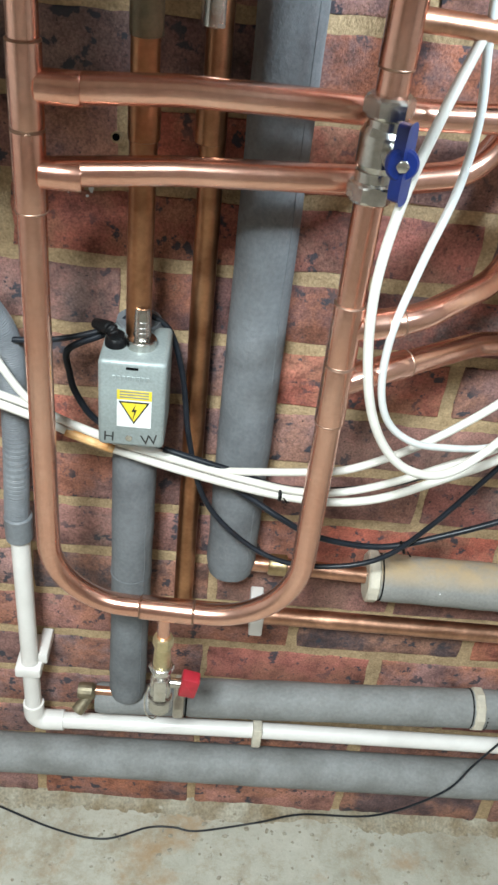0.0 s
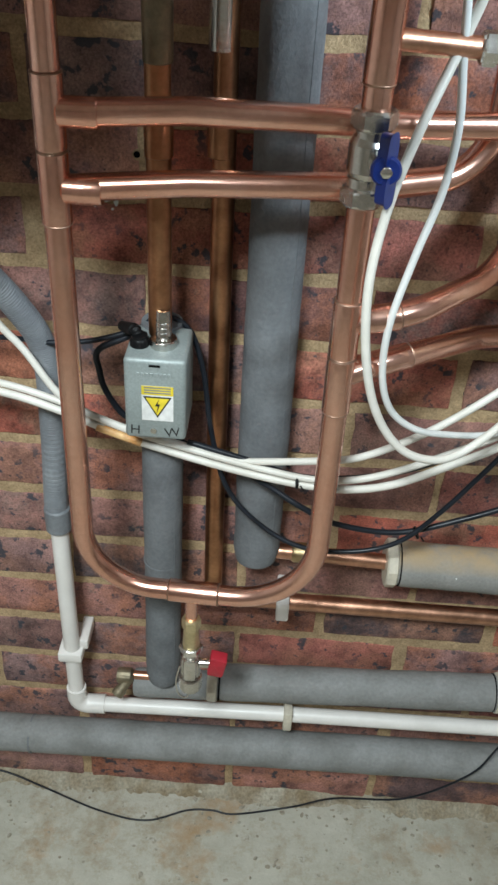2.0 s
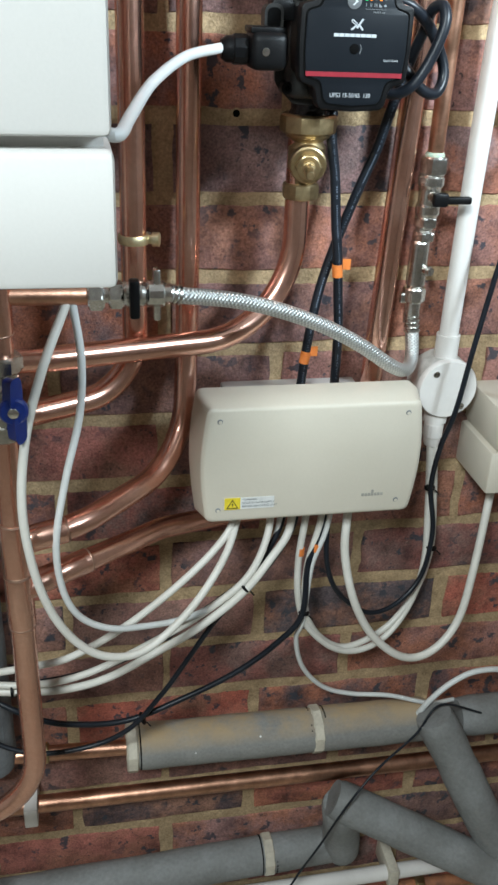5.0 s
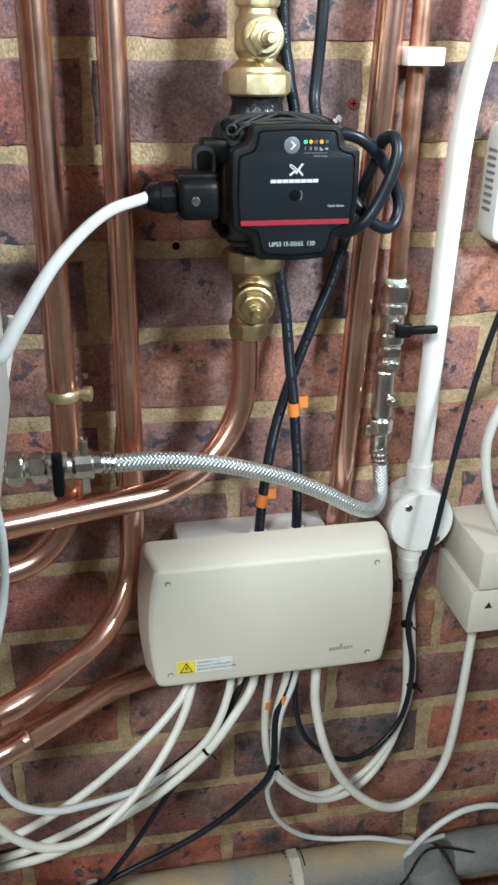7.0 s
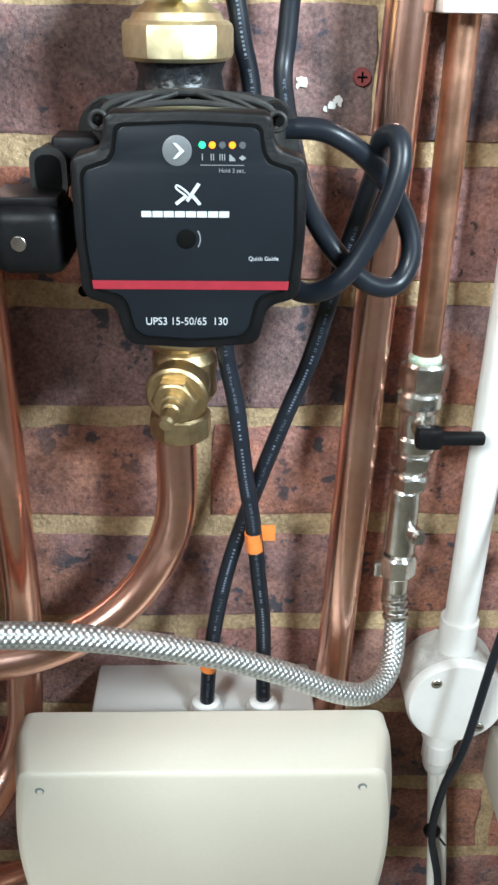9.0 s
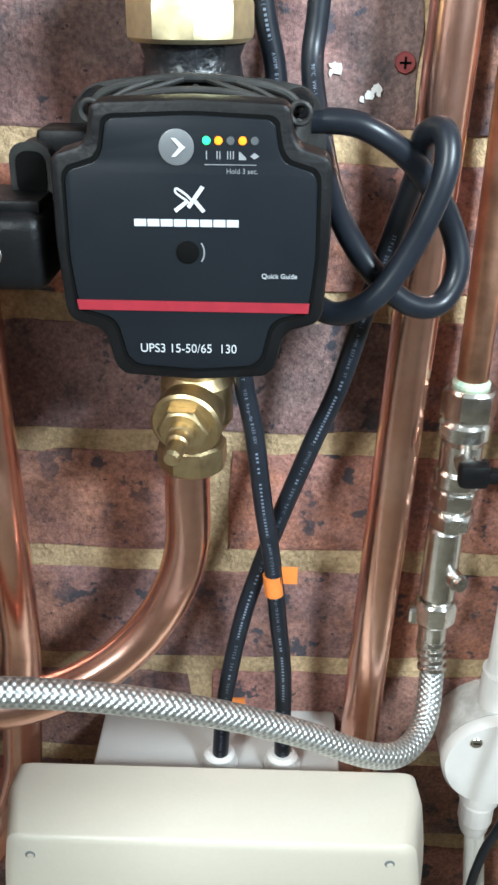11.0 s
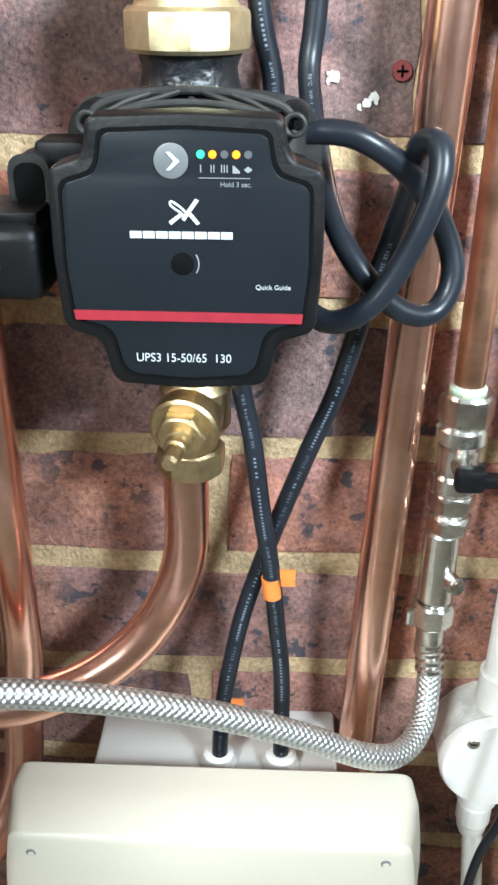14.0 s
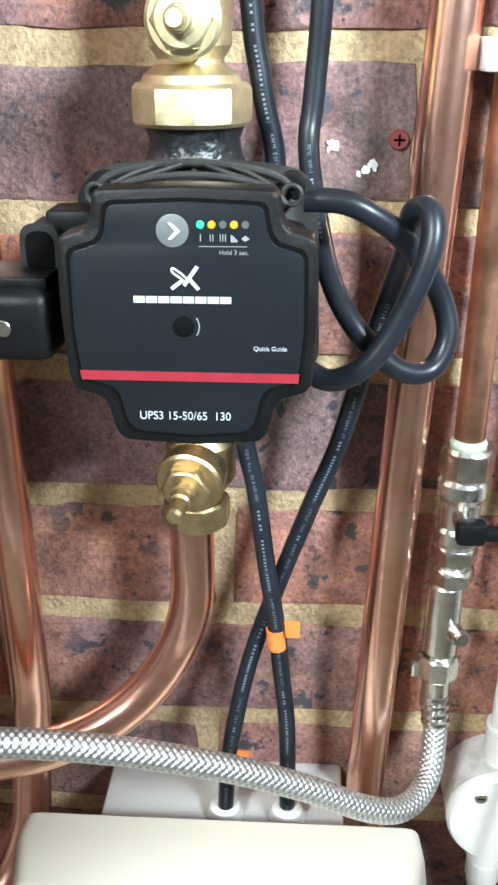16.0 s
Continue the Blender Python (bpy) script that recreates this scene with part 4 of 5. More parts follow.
part("screw_hole", disc((0.6592, -0.1434, 1.3712), 0.0036, 0.0008, 24), HOLE, plate)
part("turn_arrow", tube([(0.6592 + 0.0052 * math.cos(a), -0.1437, 1.3712 + 0.0052 * math.sin(a)) for a in (radians(-35 + 10 * k) for k in range(8))], 0.00025, 6), GREY_PRINT, plate)

part("motor_housing", block((PX - 0.0395, -0.1, PZ - 0.041), (PX + 0.0395, -0.062, PZ + 0.041), 0.008, 3), DUSTY_BLACK, pump)
flange = part("flange", slab(rounded([(PX - 0.045, PZ - 0.030), (PX - 0.030, PZ - 0.044), (PX + 0.030, PZ - 0.044), (PX + 0.045, PZ - 0.030), (PX + 0.043, PZ + 0.034), (PX + 0.038, PZ + 0.0415), (PX + 0.024, PZ + 0.0440), (PX, PZ + 0.0452), (PX - 0.024, PZ + 0.0440), (PX - 0.038, PZ + 0.0415), (PX - 0.044, PZ + 0.034)][::-1], 0.004), -0.088, -0.074, 0.002), DUSTY_BLACK, pump)
for x, z in ((-0.0350, 0.0385), (0.0350, 0.0385), (-0.0385, -0.033), (0.0365, -0.033)):
    b = part("bolt", turned([(0, 0.0048), (0.012, 0.0048), (0.013, 0.004)], (PX + x, -0.086, PZ + z), (PX + x, -1, PZ + z), n=20), BLACK, pump)
    part("bolt_socket", disc((PX + x, -0.0989, PZ + z), 0.0024, 0.0004, 6), HOLE, b)
for k in range(7):
    x = PX - 0.030 + 0.010 * k
    part("cooling_rib", block((x - 0.0012, -0.102, PZ + 0.040), (x + 0.0012, -0.076, PZ + 0.0452 - 0.0003 * (k - 3) ** 2), 0.0006, 1), DUSTY_BLACK, pump)
arch = [(-0.0360, 0.0375), (-0.0300, 0.0428), (-0.0170, 0.0460), (0.0, 0.0472), (0.0170, 0.0460), (0.0300, 0.0428), (0.0360, 0.0375)]
part("bracket_arch", tube(catmull([(PX + x, -0.1020, PZ + z) for x, z in arch], 6), 0.0015, 10), DUSTY_BLACK, pump, "dusty black cast bracket")
part("bracket_lip", tube(catmull([(PX + x * 0.92, -0.1100, PZ + z - 0.0030) for x, z in arch], 6), 0.0012, 10), DUSTY_BLACK, pump)
web = [Vector((PX + x, PZ + z)) for x, z in arch] + [Vector((PX + x * 0.9, PZ + z - 0.006)) for x, z in arch[::-1]]
part("bracket_web", slab(web, -0.1005, -0.0960), BLACK, pump)
for s in (-1, 1):
    part("bracket_strut", tube(catmull([(PX + s * 0.0040, -0.1030, PZ + 0.0468), (PX + s * 0.0100, -0.1065, PZ + 0.0452), (PX + s * 0.0190, -0.1095, PZ + 0.0428), (PX + s * 0.0265, -0.1110, PZ + 0.0402)], 5), 0.0010, 8), DUSTY_BLACK, pump)
    part("bracket_strut", tube(catmull([(PX + s * 0.0140, -0.1030, PZ + 0.0460), (PX + s * 0.0210, -0.1065, PZ + 0.0440), (PX + s * 0.0280, -0.1095, PZ + 0.0408)], 5), 0.0009, 8), DUSTY_BLACK, pump)
    ring = [(PX + s * 0.0352 + 0.0034 * math.cos(a), -0.1050, PZ + 0.0368 + 0.0034 * math.sin(a)) for a in (2 * math.pi * k / 24 for k in range(25))]
    part("bolt_eye", tube(ring, 0.0010, 8), DUSTY_BLACK, pump)
part("rib_bar", block((PX - 0.030, -0.1015, PZ + 0.0380), (PX + 0.030, -0.0975, PZ + 0.0435), 0.001, 1), DUSTY_BLACK, pump)
part("volute", turned([(0, 0.030), (0.012, 0.041), (0.030, 0.041), (0.040, 0.034)], (PX, -0.035, PZ), (PX, -1, PZ), n=32), CAST, pump)
NX, NY = 0.6535, -0.046
part("upper_neck", turned([(0, 0.032), (0.008, 0.0300), (0.014, 0.0262), (0.020, 0.0222), (0.026, 0.0196), (0.032, 0.0186), (0.037, 0.0205)], (NX, NY, PZ + 0.018), (NX, NY, 3), n=28), CAST, pump)
part("lower_neck", turned([(0, 0.025), (0.012, 0.020), (0.024, 0.017), (0.036, 0.0165), (0.042, 0.0195)], (NX, NY, PZ - 0.018), (NX, NY, -3), n=28), CAST, pump)
# electric plug on the pump's side
plug = part("plug", block((0.5835, -0.135, 1.3535), (0.612, -0.100, 1.3805), 0.006, 3), BLACK, pump)
part("plug_cap", block((0.5835, -0.130, 1.379), (0.610, -0.103, 1.3835), 0.001), BLACK, plug)
part("plug_screw", disc((0.5945, -0.1349, 1.3668), 0.003, 0.0008, 16), NICKEL, plug)
part("gland", nut((0.5715, -0.118, 1.3672), (1, 0, 0), 0.012, 0.021, sides=10), BLACK, plug)
part("gland_nose", turned([(0, 0.0065), (0.004, 0.0095), (0.009, 0.0098)], (0.5630, -0.118, 1.3672), (1, -0.118, 1.3672)), BLACK, plug)
oval = rounded([(0.5975, 1.3795), (0.6105, 1.3795), (0.6105, 1.3985), (0.5975, 1.3985)][::-1], 0.006)
part("socket_rim", slab(oval, -0.113, -0.095, 0.0008), DUSTY_BLACK, pump)
part("socket_hole", slab([p * 0.78 + Vector((0.604, 1.389)) * 0.22 for p in oval], -0.1135, -0.112), HOLE, pump)
part("socket_bridge", block((0.604, -0.104, 1.387), (0.622, -0.085, 1.402), 0.002), BLACK, pump)

pump.location += Vector((0.0008, 0.0014, -0.0004))


def gate_valve(z_union, z_body, z_end, name, up):
    """A brass pump valve: union nut, body, spindle with its gland, and a compression nut on the pipe."""
    s, metal = (1, BRASS) if up else (-1, BRASS_DULL)
    ob = thing(name, (NX, NY, z_body), "brass pump valve with a square spindle facing outwards", "valve", "pump valves")
    part("union_nut", nut((NX, NY, min(z_union, z_union + s * 0.016)), (0, 0, 1), 0.016, 0.0475, sides=10), metal, ob)
    part("shoulder", turned([(0, 0.021), (0.004, 0.019), (0.008, 0.0135), (0.020, 0.012)], (NX, NY, z_union + s * 0.015), (NX, NY, z_union + s)), metal, ob)
    part("body", turned([(0, 0.0125), (0.006, 0.0165), (0.024, 0.0165), (0.030, 0.0125)], (NX, NY, z_body - 0.015), (NX, NY, 9), n=28), metal, ob)
    aim = Vector((0 if up else -0.16, -1, 0 if up else -0.16)).normalized()
    base = Vector((NX, NY, z_body))
    wide = 0.0145 if up else 0.0160
    part("barrel", turned([(0, wide - 0.001), (0.010, wide - 0.001), (0.0104, wide), (0.0140, wide), (0.0152, wide - 0.0014)], base + aim * 0.008, base + aim, n=28), metal, ob)
    part("gland_nut", nut(base + aim * 0.022, aim, 0.007, 0.0205), metal, ob)
    part("spindle_collar", turned([(0, 0.0062), (0.003, 0.0062), (0.0034, 0.0052), (0.008, 0.0052), (0.009, 0.0044)], base + aim * 0.029, base + aim), metal, ob)
    part("spindle", turned([(0, 0.0036), (0.001, 0.0040), (0.009, 0.0040), (0.011, 0.0030)], base + aim * 0.037, base + aim, n=16), metal, ob)
    part("tail", tube([(NX, NY, z_body), (NX - 0.003 * (not up), NY + 0.002, z_end)], 0.0125, 20), metal, ob)
    part("pipe_nut", nut((NX - 0.003 * (not up), NY + 0.002, min(z_end, z_end + s * 0.014)), (0, 0, 1), 0.014, 0.031, sides=8), metal, ob)
    return ob


gate_valve(1.4265, 1.4650, 1.484, "pump_valve", True)
gate_valve(1.3135, 1.2770, 1.255, "pump_valve", False)
up_pipe = run("copper_pipe", [(NX, NY, 1.495), (NX, NY, 1.80)], R22, COPPER, "bright copper pipe rising from the pump valve", group="copper pipework")

# ---- valves ----
bv = thing("ball_valve", (XR, YR, 1.11), "nickel plated ball valve with a blue butterfly handle", "valve")
part("body", turned([(0, 0.0125), (0.006, 0.0155), (0.026, 0.0155), (0.032, 0.0125)], (XR + 0.001, YR, 1.0985), (XR + 0.001, YR, 9), n=24), NICKEL, bv)
part("lower_nut", nut((XR, YR, 1.0775), (0, 0, 1), 0.015, 0.030), NICKEL, bv)
part("lower_thread", turned([(0, 0.0135), (0.008, 0.0135)], (XR, YR, 1.0915), (XR, YR, 9)), NICKEL, bv)
part("upper_nut", nut((XR + 0.002, YR, 1.1345), (0, 0, 1), 0.015, 0.030), NICKEL, bv)
part("upper_thread", turned([(0, 0.0135), (0.008, 0.0135)], (XR + 0.002, YR, 1.1275), (XR + 0.002, YR, 9)), NICKEL, bv)
part("stem", turned([(0, 0.007), (0.022, 0.007)], (XR + 0.006, YR - 0.010, 1.1145), (XR + 0.0085, YR - 0.05, 1.1145)), NICKEL, bv)
hx, hy = XR + 0.0115, YR - 0.028
hd = part("handle", turned([(0, 0.0095), (0.002, 0.0112), (0.006, 0.0112), (0.008, 0.0095)], (hx, hy, 1.1155), (hx + 0.0, hy - 1, 1.1155), n=24), BLUE, bv)
for s in (1, -1):
    wing = rounded([(-0.0052, 0.004), (0.0052, 0.004), (0.0056, 0.0175), (0.0040, 0.0258), (-0.0036, 0.0250)], 0.004)
    bm = slab(wing[::-1], -0.005, 0.0045, 0.0018)
    bmesh.ops.transform(bm, matrix=pose(hx - 0.001 * s, hy - 0.003, 1.1155, 0, 0 if s > 0 else 180, 52), verts=bm.verts)
    part("wing", bm, BLUE, hd)
part("screw", nut((hx, hy - 0.0075, 1.1155), (0, -1, 0), 0.003, 0.008), NICKEL, bv)

dv = thing("drain_valve", (0.263, -0.16, 0.58), "small nickel drain valve with a red lever below the copper pipe", "valve")
DX, DY = 0.260, -0.161
part("drop_pipe", tube([(DX, DY, 0.634), (DX, DY, 0.590)], 0.0066, 16), COPPER, dv)
part("brass_nut", nut((DX, DY, 0.583), (0, 0, 1), 0.016, 0.0185), BRASS, dv)
part("brass_body", turned([(0, 0.0075), (0.004, 0.0095), (0.024, 0.0085), (0.030, 0.0075)], (DX, DY, 0.553), (DX, DY, 9), n=20), BRASS, dv)
part("top_nut", nut((DX, DY, 0.546), (0, 0, 1), 0.009, 0.023, sides=6), NICKEL, dv)
part("valve_body", turned([(0, 0.0095), (0.006, 0.0115), (0.026, 0.0115), (0.034, 0.0095), (0.044, 0.0095)], (DX, DY, 0.503), (DX, DY, 9), n=20), NICKEL, dv)
part("outlet_cap", nut((DX, DY, 0.484), (0, 0, 1), 0.020, 0.0265, sides=14), NICKEL, dv)
part("lever_stem", turned([(0, 0.0055), (0.013, 0.0055)], (DX + 0.010, DY - 0.002, 0.528), (1, DY - 0.004, 0.528)), NICKEL, dv)
part("body_face", block((DX - 0.0075, DY - 0.0135, 0.507), (DX + 0.0075, DY + 0.006, 0.541), 0.0035, 2), NICKEL, dv)
part("lever", slab(rounded([(0.279, 0.517), (0.297, 0.514), (0.302, 0.541), (0.283, 0.546)], 0.003), -0.172, -0.158, 0.002), RED, dv)
part("chain", tube(catmull([(0.248, -0.163, 0.520), (0.244, -0.166, 0.500), (0.246, -0.168, 0.480), (0.254, -0.169, 0.472), (0.262, -0.168, 0.482)], 8), 0.0009, 8), NICKEL, dv)

dc = thing("drain_cock", (0.18, -0.045, 0.345), "tarnished brass drain cock beside the foam insulation", "drain cock")
part("pipe", tube([(0.155, -0.045, 0.352), (0.20, -0.045, 0.352)], 0.006, 14), COPPER_AGED, dc)
part("body", turned([(0, 0.010), (0.004, 0.011), (0.018, 0.011), (0.022, 0.008)], (0.150, -0.047, 0.352), (1, -0.047, 0.352), n=18), TARNISHED, dc)
part("spout", turned([(0, 0.007), (0.016, 0.007), (0.020, 0.0085), (0.028, 0.0085)], (0.166, -0.050, 0.350), (0.150, -0.062, 0.328), n=16), TARNISHED, dc)

# ---- filling loop: isolating valve, braided hose, check valve ----
LZ, LY = 1.190, -0.155
tee = thing("filling_valve", (0.47, LY, LZ), "nickel isolating valve with black lever on a copper tee", "valve", "filling loop")
part("pipe", tube([(XR + 0.005, YR, LZ + 0.006), (0.462, LY, LZ)], 0.0078, 16), COPPER_AGED, tee)
part("core", tube([(0.455, LY, LZ), (0.522, LY, LZ)], 0.0075, 18), NICKEL, tee)
part("first_nut", nut((0.457, LY, LZ), (1, 0, 0), 0.013, 0.022), NICKEL, tee)
part("second_nut", nut((0.473, LY, LZ), (1, 0, 0), 0.012, 0.020), NICKEL, tee)
part("body", turned([(0, 0.0085), (0.004, 0.0105), (0.016, 0.0105), (0.020, 0.0085)], (0.483, LY, LZ), (1, LY, LZ)), NICKEL, tee)
part("lever", block((0.4885, LY - 0.022, LZ - 0.014), (0.4965, LY - 0.010, LZ + 0.017), 0.0025), BLACK, tee)
part("wing_nut", nut((0.503, LY, LZ), (1, 0, 0), 0.014, 0.021, sides=12), NICKEL, tee)
part("wing", block((0.508, LY - 0.006, LZ - 0.021), (0.514, LY + 0.004, LZ + 0.021), 0.002), NICKEL, tee)

HOSE = [(0.515, LY + 0.002, LZ), (0.535, -0.148, 1.1855), (0.556, -0.137, 1.180), (0.585, -0.128, 1.173), (0.623, -0.117, 1.160), (0.668, -0.103, 1.139), (0.707, -0.090, 1.115), (0.741, -0.078, 1.090), (0.762, -0.064, 1.078), (0.776, -0.045, 1.080), (0.7810, -0.028, 1.098), (0.7800, -0.021, 1.122)]
bh = thing("braided_hose", (0.65, -0.15, 1.16), "stainless steel braided flexible hose sagging to a valve", "hose", "filling loop")
hp = catmull(HOSE, 10)
part("braid", tube(hp[3:-4], 0.0068, 24), BRAID, bh)
for a, b in ((hp[0], hp[8]), (hp[-1], hp[-9])):
    d = (b - a).length
    prof = []
    for k in range(4):
        prof += [(d * k / 4, 0.0064), (d * (k + 0.3) / 4, 0.0082), (d * (k + 0.7) / 4, 0.0082)]
    part("ferrule", turned(prof + [(d, 0.0066)], a, b, n=20), NICKEL, bh)
cv = thing("check_valve", (0.783, -0.026, 1.2), "nickel isolating and check valve stack with black lever", "valve", "filling loop")
CX, CY = 0.7828, -0.021
part("core", tube([(CX - 0.003, CY, 1.112), (CX - 0.002, CY, 1.16), (CX, CY, 1.262)], 0.0080, 18), NICKEL, cv)
part("top_nut", nut((CX + 0.001, CY, 1.258), (0, 0, 1), 0.017, 0.0245), NICKEL, cv)
part("ball_body", turned([(0, 0.0105), (0.003, 0.0120), (0.010, 0.0120), (0.012, 0.0105), (0.026, 0.0105), (0.030, 0.0128), (0.037, 0.0128), (0.039, 0.011)], (CX, CY, 1.219), (CX + 0.0005, CY, 9), n=28), NICKEL, cv)
part("lever_stem", turned([(0, 0.0055), (0.014, 0.0055)], (CX, CY - 0.008, 1.239), (CX, -1, 1.239)), NICKEL, cv)
lv = part("lever", block((CX - 0.006, CY - 0.029, 1.233), (CX + 0.009, CY - 0.020, 1.246), 0.003), BLACK, cv)
part("lever_arm", block((CX + 0.006, CY - 0.028, 1.2355), (CX + 0.032, CY - 0.021, 1.2425), 0.002), BLACK, lv)
part("mid_nut", nut((CX - 0.0005, CY, 1.2085), (0, 0, 1), 0.011, 0.0215), NICKEL, cv)
part("mid_nut_lower", nut((CX - 0.0005, CY, 1.1955), (0, 0, 1), 0.010, 0.0205), NICKEL, cv)
part("check_body", turned([(0, 0.0085), (0.002, 0.0098), (0.044, 0.0095), (0.046, 0.0085)], (CX - 0.003, CY, 1.150), (CX - 0.001, CY, 9), n=28), NICKEL, cv)
part("test_screw", turned([(0, 0.005), (0.006, 0.005), (0.0062, 0.004), (0.009, 0.004)], (CX + 0.002, CY - 0.007, 1.168), (CX + 0.012, CY - 0.03, 1.168), n=16), NICKEL, cv)
part("bottom_nut", nut((CX - 0.003, CY, 1.134), (0, 0, 1), 0.015, 0.0215, sides=8), NICKEL, cv)
part("nut_ear", block((CX - 0.018, CY - 0.004, 1.133), (CX - 0.006, CY + 0.002, 1.144), 0.002), NICKEL, cv)

# ---- cables ----
WC, BC = "white sheathed cables", "black sheathed cables"
cable("cable", [(0.472, -0.155, 1.30), (0.4560, -0.157, 1.235), (0.442, -0.160, 1.19), (0.42, -0.185, 1.141), (0.404, -0.197, 1.088), (0.397, -0.2, 1.027), (0.402, -0.2, 0.966), (0.415, -0.195, 0.914), (0.435, -0.19, 0.876), (0.46, -0.185, 0.854), (0.492, -0.175, 0.847), (0.525, -0.16, 0.862), (0.555, -0.14, 0.884), (0.581, -0.115, 0.911), (0.597, -0.085, 0.935), (0.600, -0.08, 0.960)], 0.0038, WHITE_CABLE, "white cable hanging in a long loop under the control box", WC)
cable("cable", [(0.434, -0.155, 1.30), (0.4400, -0.160, 1.235), (0.4455, -0.160, 1.183), (0.450, -0.165, 1.139), (0.446, -0.170, 1.092), (0.432, -0.175, 1.037), (0.421, -0.175, 0.977), (0.423, -0.17, 0.925), (0.436, -0.165, 0.888), (0.462, -0.155, 0.863), (0.495, -0.14, 0.849), (0.541, -0.12, 0.839), (0.585, -0.1, 0.844), (0.616, -0.085, 0.866), (0.641, -0.075, 0.906), (0.645, -0.073, 0.960)], 0.0032, GREY_CABLE, "pale cable hanging in a loop under the control box", WC)
cable("cable", [(0.591, -0.09, 0.960), (0.589, -0.095, 0.93), (0.564, -0.11, 0.905), (0.524, -0.12, 0.872), (0.479, -0.122, 0.836), (0.428, -0.118, 0.802), (0.393, -0.108, 0.785), (0.33, -0.095, 0.768), (0.297, -0.09, 0.764), (0.24, -0.086, 0.775), (0.17, -0.085, 0.795), (0.12, -0.085, 0.822), (0.083, -0.08, 0.873), (0.056, -0.08, 0.908), (0.024, -0.07, 0.965), (-0.01, -0.06, 1.03)], 0.0038, WHITE_CABLE, "white cable swagged behind the copper pipes", WC)
cable("cable", [(0.655, -0.08, 0.960), (0.652, -0.082, 0.912), (0.63, -0.1, 0.89), (0.6, -0.11, 0.857), (0.554, -0.115, 0.821), (0.510, -0.113, 0.792), (0.463, -0.108, 0.761), (0.421, -0.102, 0.745), (0.376, -0.1, 0.744), (0.326, -0.095, 0.748), (0.27, -0.09, 0.757), (0.214, -0.085, 0.769), (0.17, -0.085, 0.784), (0.12, -0.085, 0.805), (0.057, -0.08, 0.821), (-0.017, -0.07, 0.822), (-0.25, -0.05, 0.84)], 0.0042, WHITE_CABLE, "white cable bundled low across the wall", WC)
cable("cable", [(0.630, -0.08, 0.960), (0.628, -0.09, 0.915), (0.605, -0.105, 0.872), (0.560, -0.110, 0.836), (0.515, -0.108, 0.806), (0.463, -0.101, 0.772), (0.42, -0.1, 0.756), (0.376, -0.1, 0.753), (0.325, -0.095, 0.758), (0.269, -0.09, 0.768), (0.214, -0.085, 0.779), (0.17, -0.085, 0.794), (0.12, -0.083, 0.815), (0.057, -0.076, 0.829), (-0.017, -0.066, 0.831), (-0.25, -0.046, 0.85)], 0.0038, WHITE_CABLE, "white cable bundled low across the wall", WC)
stain = thing("cable_sleeve", (0.17, -0.086, 0.79), "rust-stained length of white cable sheath", "cable", WC)
part("sheath", tube(catmull([(0.152, -0.086, 0.791), (0.170, -0.086, 0.7842), (0.198, -0.086, 0.7745)], 6), 0.0045, 10), STAIN_CABLE, stain)
cable("cable", [(-0.25, -0.045, 0.862), (0.04, -0.05, 0.868), (0.09, -0.06, 0.871), (0.142, -0.06, 0.876), (0.19, -0.055, 0.890), (0.215, -0.05, 0.905), (0.243, -0.052, 0.893), (0.259, -0.06, 0.849), (0.269, -0.07, 0.785), (0.288, -0.08, 0.719), (0.326, -0.09, 0.678), (0.376, -0.1, 0.657), (0.435, -0.1, 0.657), (0.481, -0.1, 0.677), (0.518, -0.1, 0.723), (0.548, -0.1, 0.772), (0.579, -0.1, 0.823), (0.627, -0.09, 0.869), (0.657, -0.08, 0.916), (0.66, -0.075, 0.96)], 0.0028, BLACK_CABLE, "thin black cable looping from the valve head", BC)
cable("cable", [(0.205, -0.052, 0.893), (0.180, -0.056, 0.881), (0.152, -0.06, 0.866), (0.1525, -0.06, 0.842), (0.1587, -0.06, 0.817), (0.179, -0.062, 0.789), (0.222, -0.07, 0.775), (0.28, -0.08, 0.755), (0.333, -0.085, 0.728), (0.369, -0.095, 0.711), (0.41, -0.095, 0.690), (0.478, -0.09, 0.680), (0.546, -0.085, 0.701), (0.603, -0.085, 0.731), (0.646, -0.085, 0.766), (0.672, -0.085, 0.802), (0.676, -0.08, 0.865), (0.690, -0.075, 0.91), (0.690, -0.07, 0.96)], 0.0033, BLACK_CABLE, "black cable sagging across the foam insulation", BC)
cable("cable", [(0.246, -0.085, 0.779), (0.308, -0.09, 0.765), (0.364, -0.095, 0.752), (0.42, -0.093, 0.753), (0.471, -0.098, 0.771), (0.518, -0.1, 0.797), (0.556, -0.1, 0.826), (0.61, -0.09, 0.863), (0.643, -0.075, 0.909), (0.65, -0.07, 0.96)], 0.0032, BLACK_CABLE, "black cable bundled with the white ones", BC)
cable("cable", [(0.671, -0.08, 0.960), (0.669, -0.08, 0.922), (0.665, -0.08, 0.873), (0.668, -0.08, 0.821), (0.683, -0.075, 0.777), (0.717, -0.07, 0.739), (0.755, -0.06, 0.724), (0.791, -0.05, 0.737), (0.818, -0.04, 0.776), (0.828, -0.035, 0.828), (0.825, -0.03, 0.894), (0.817, -0.026, 0.985)], 0.0037, WHITE_CABLE, "white cable looping to the junction box", WC)
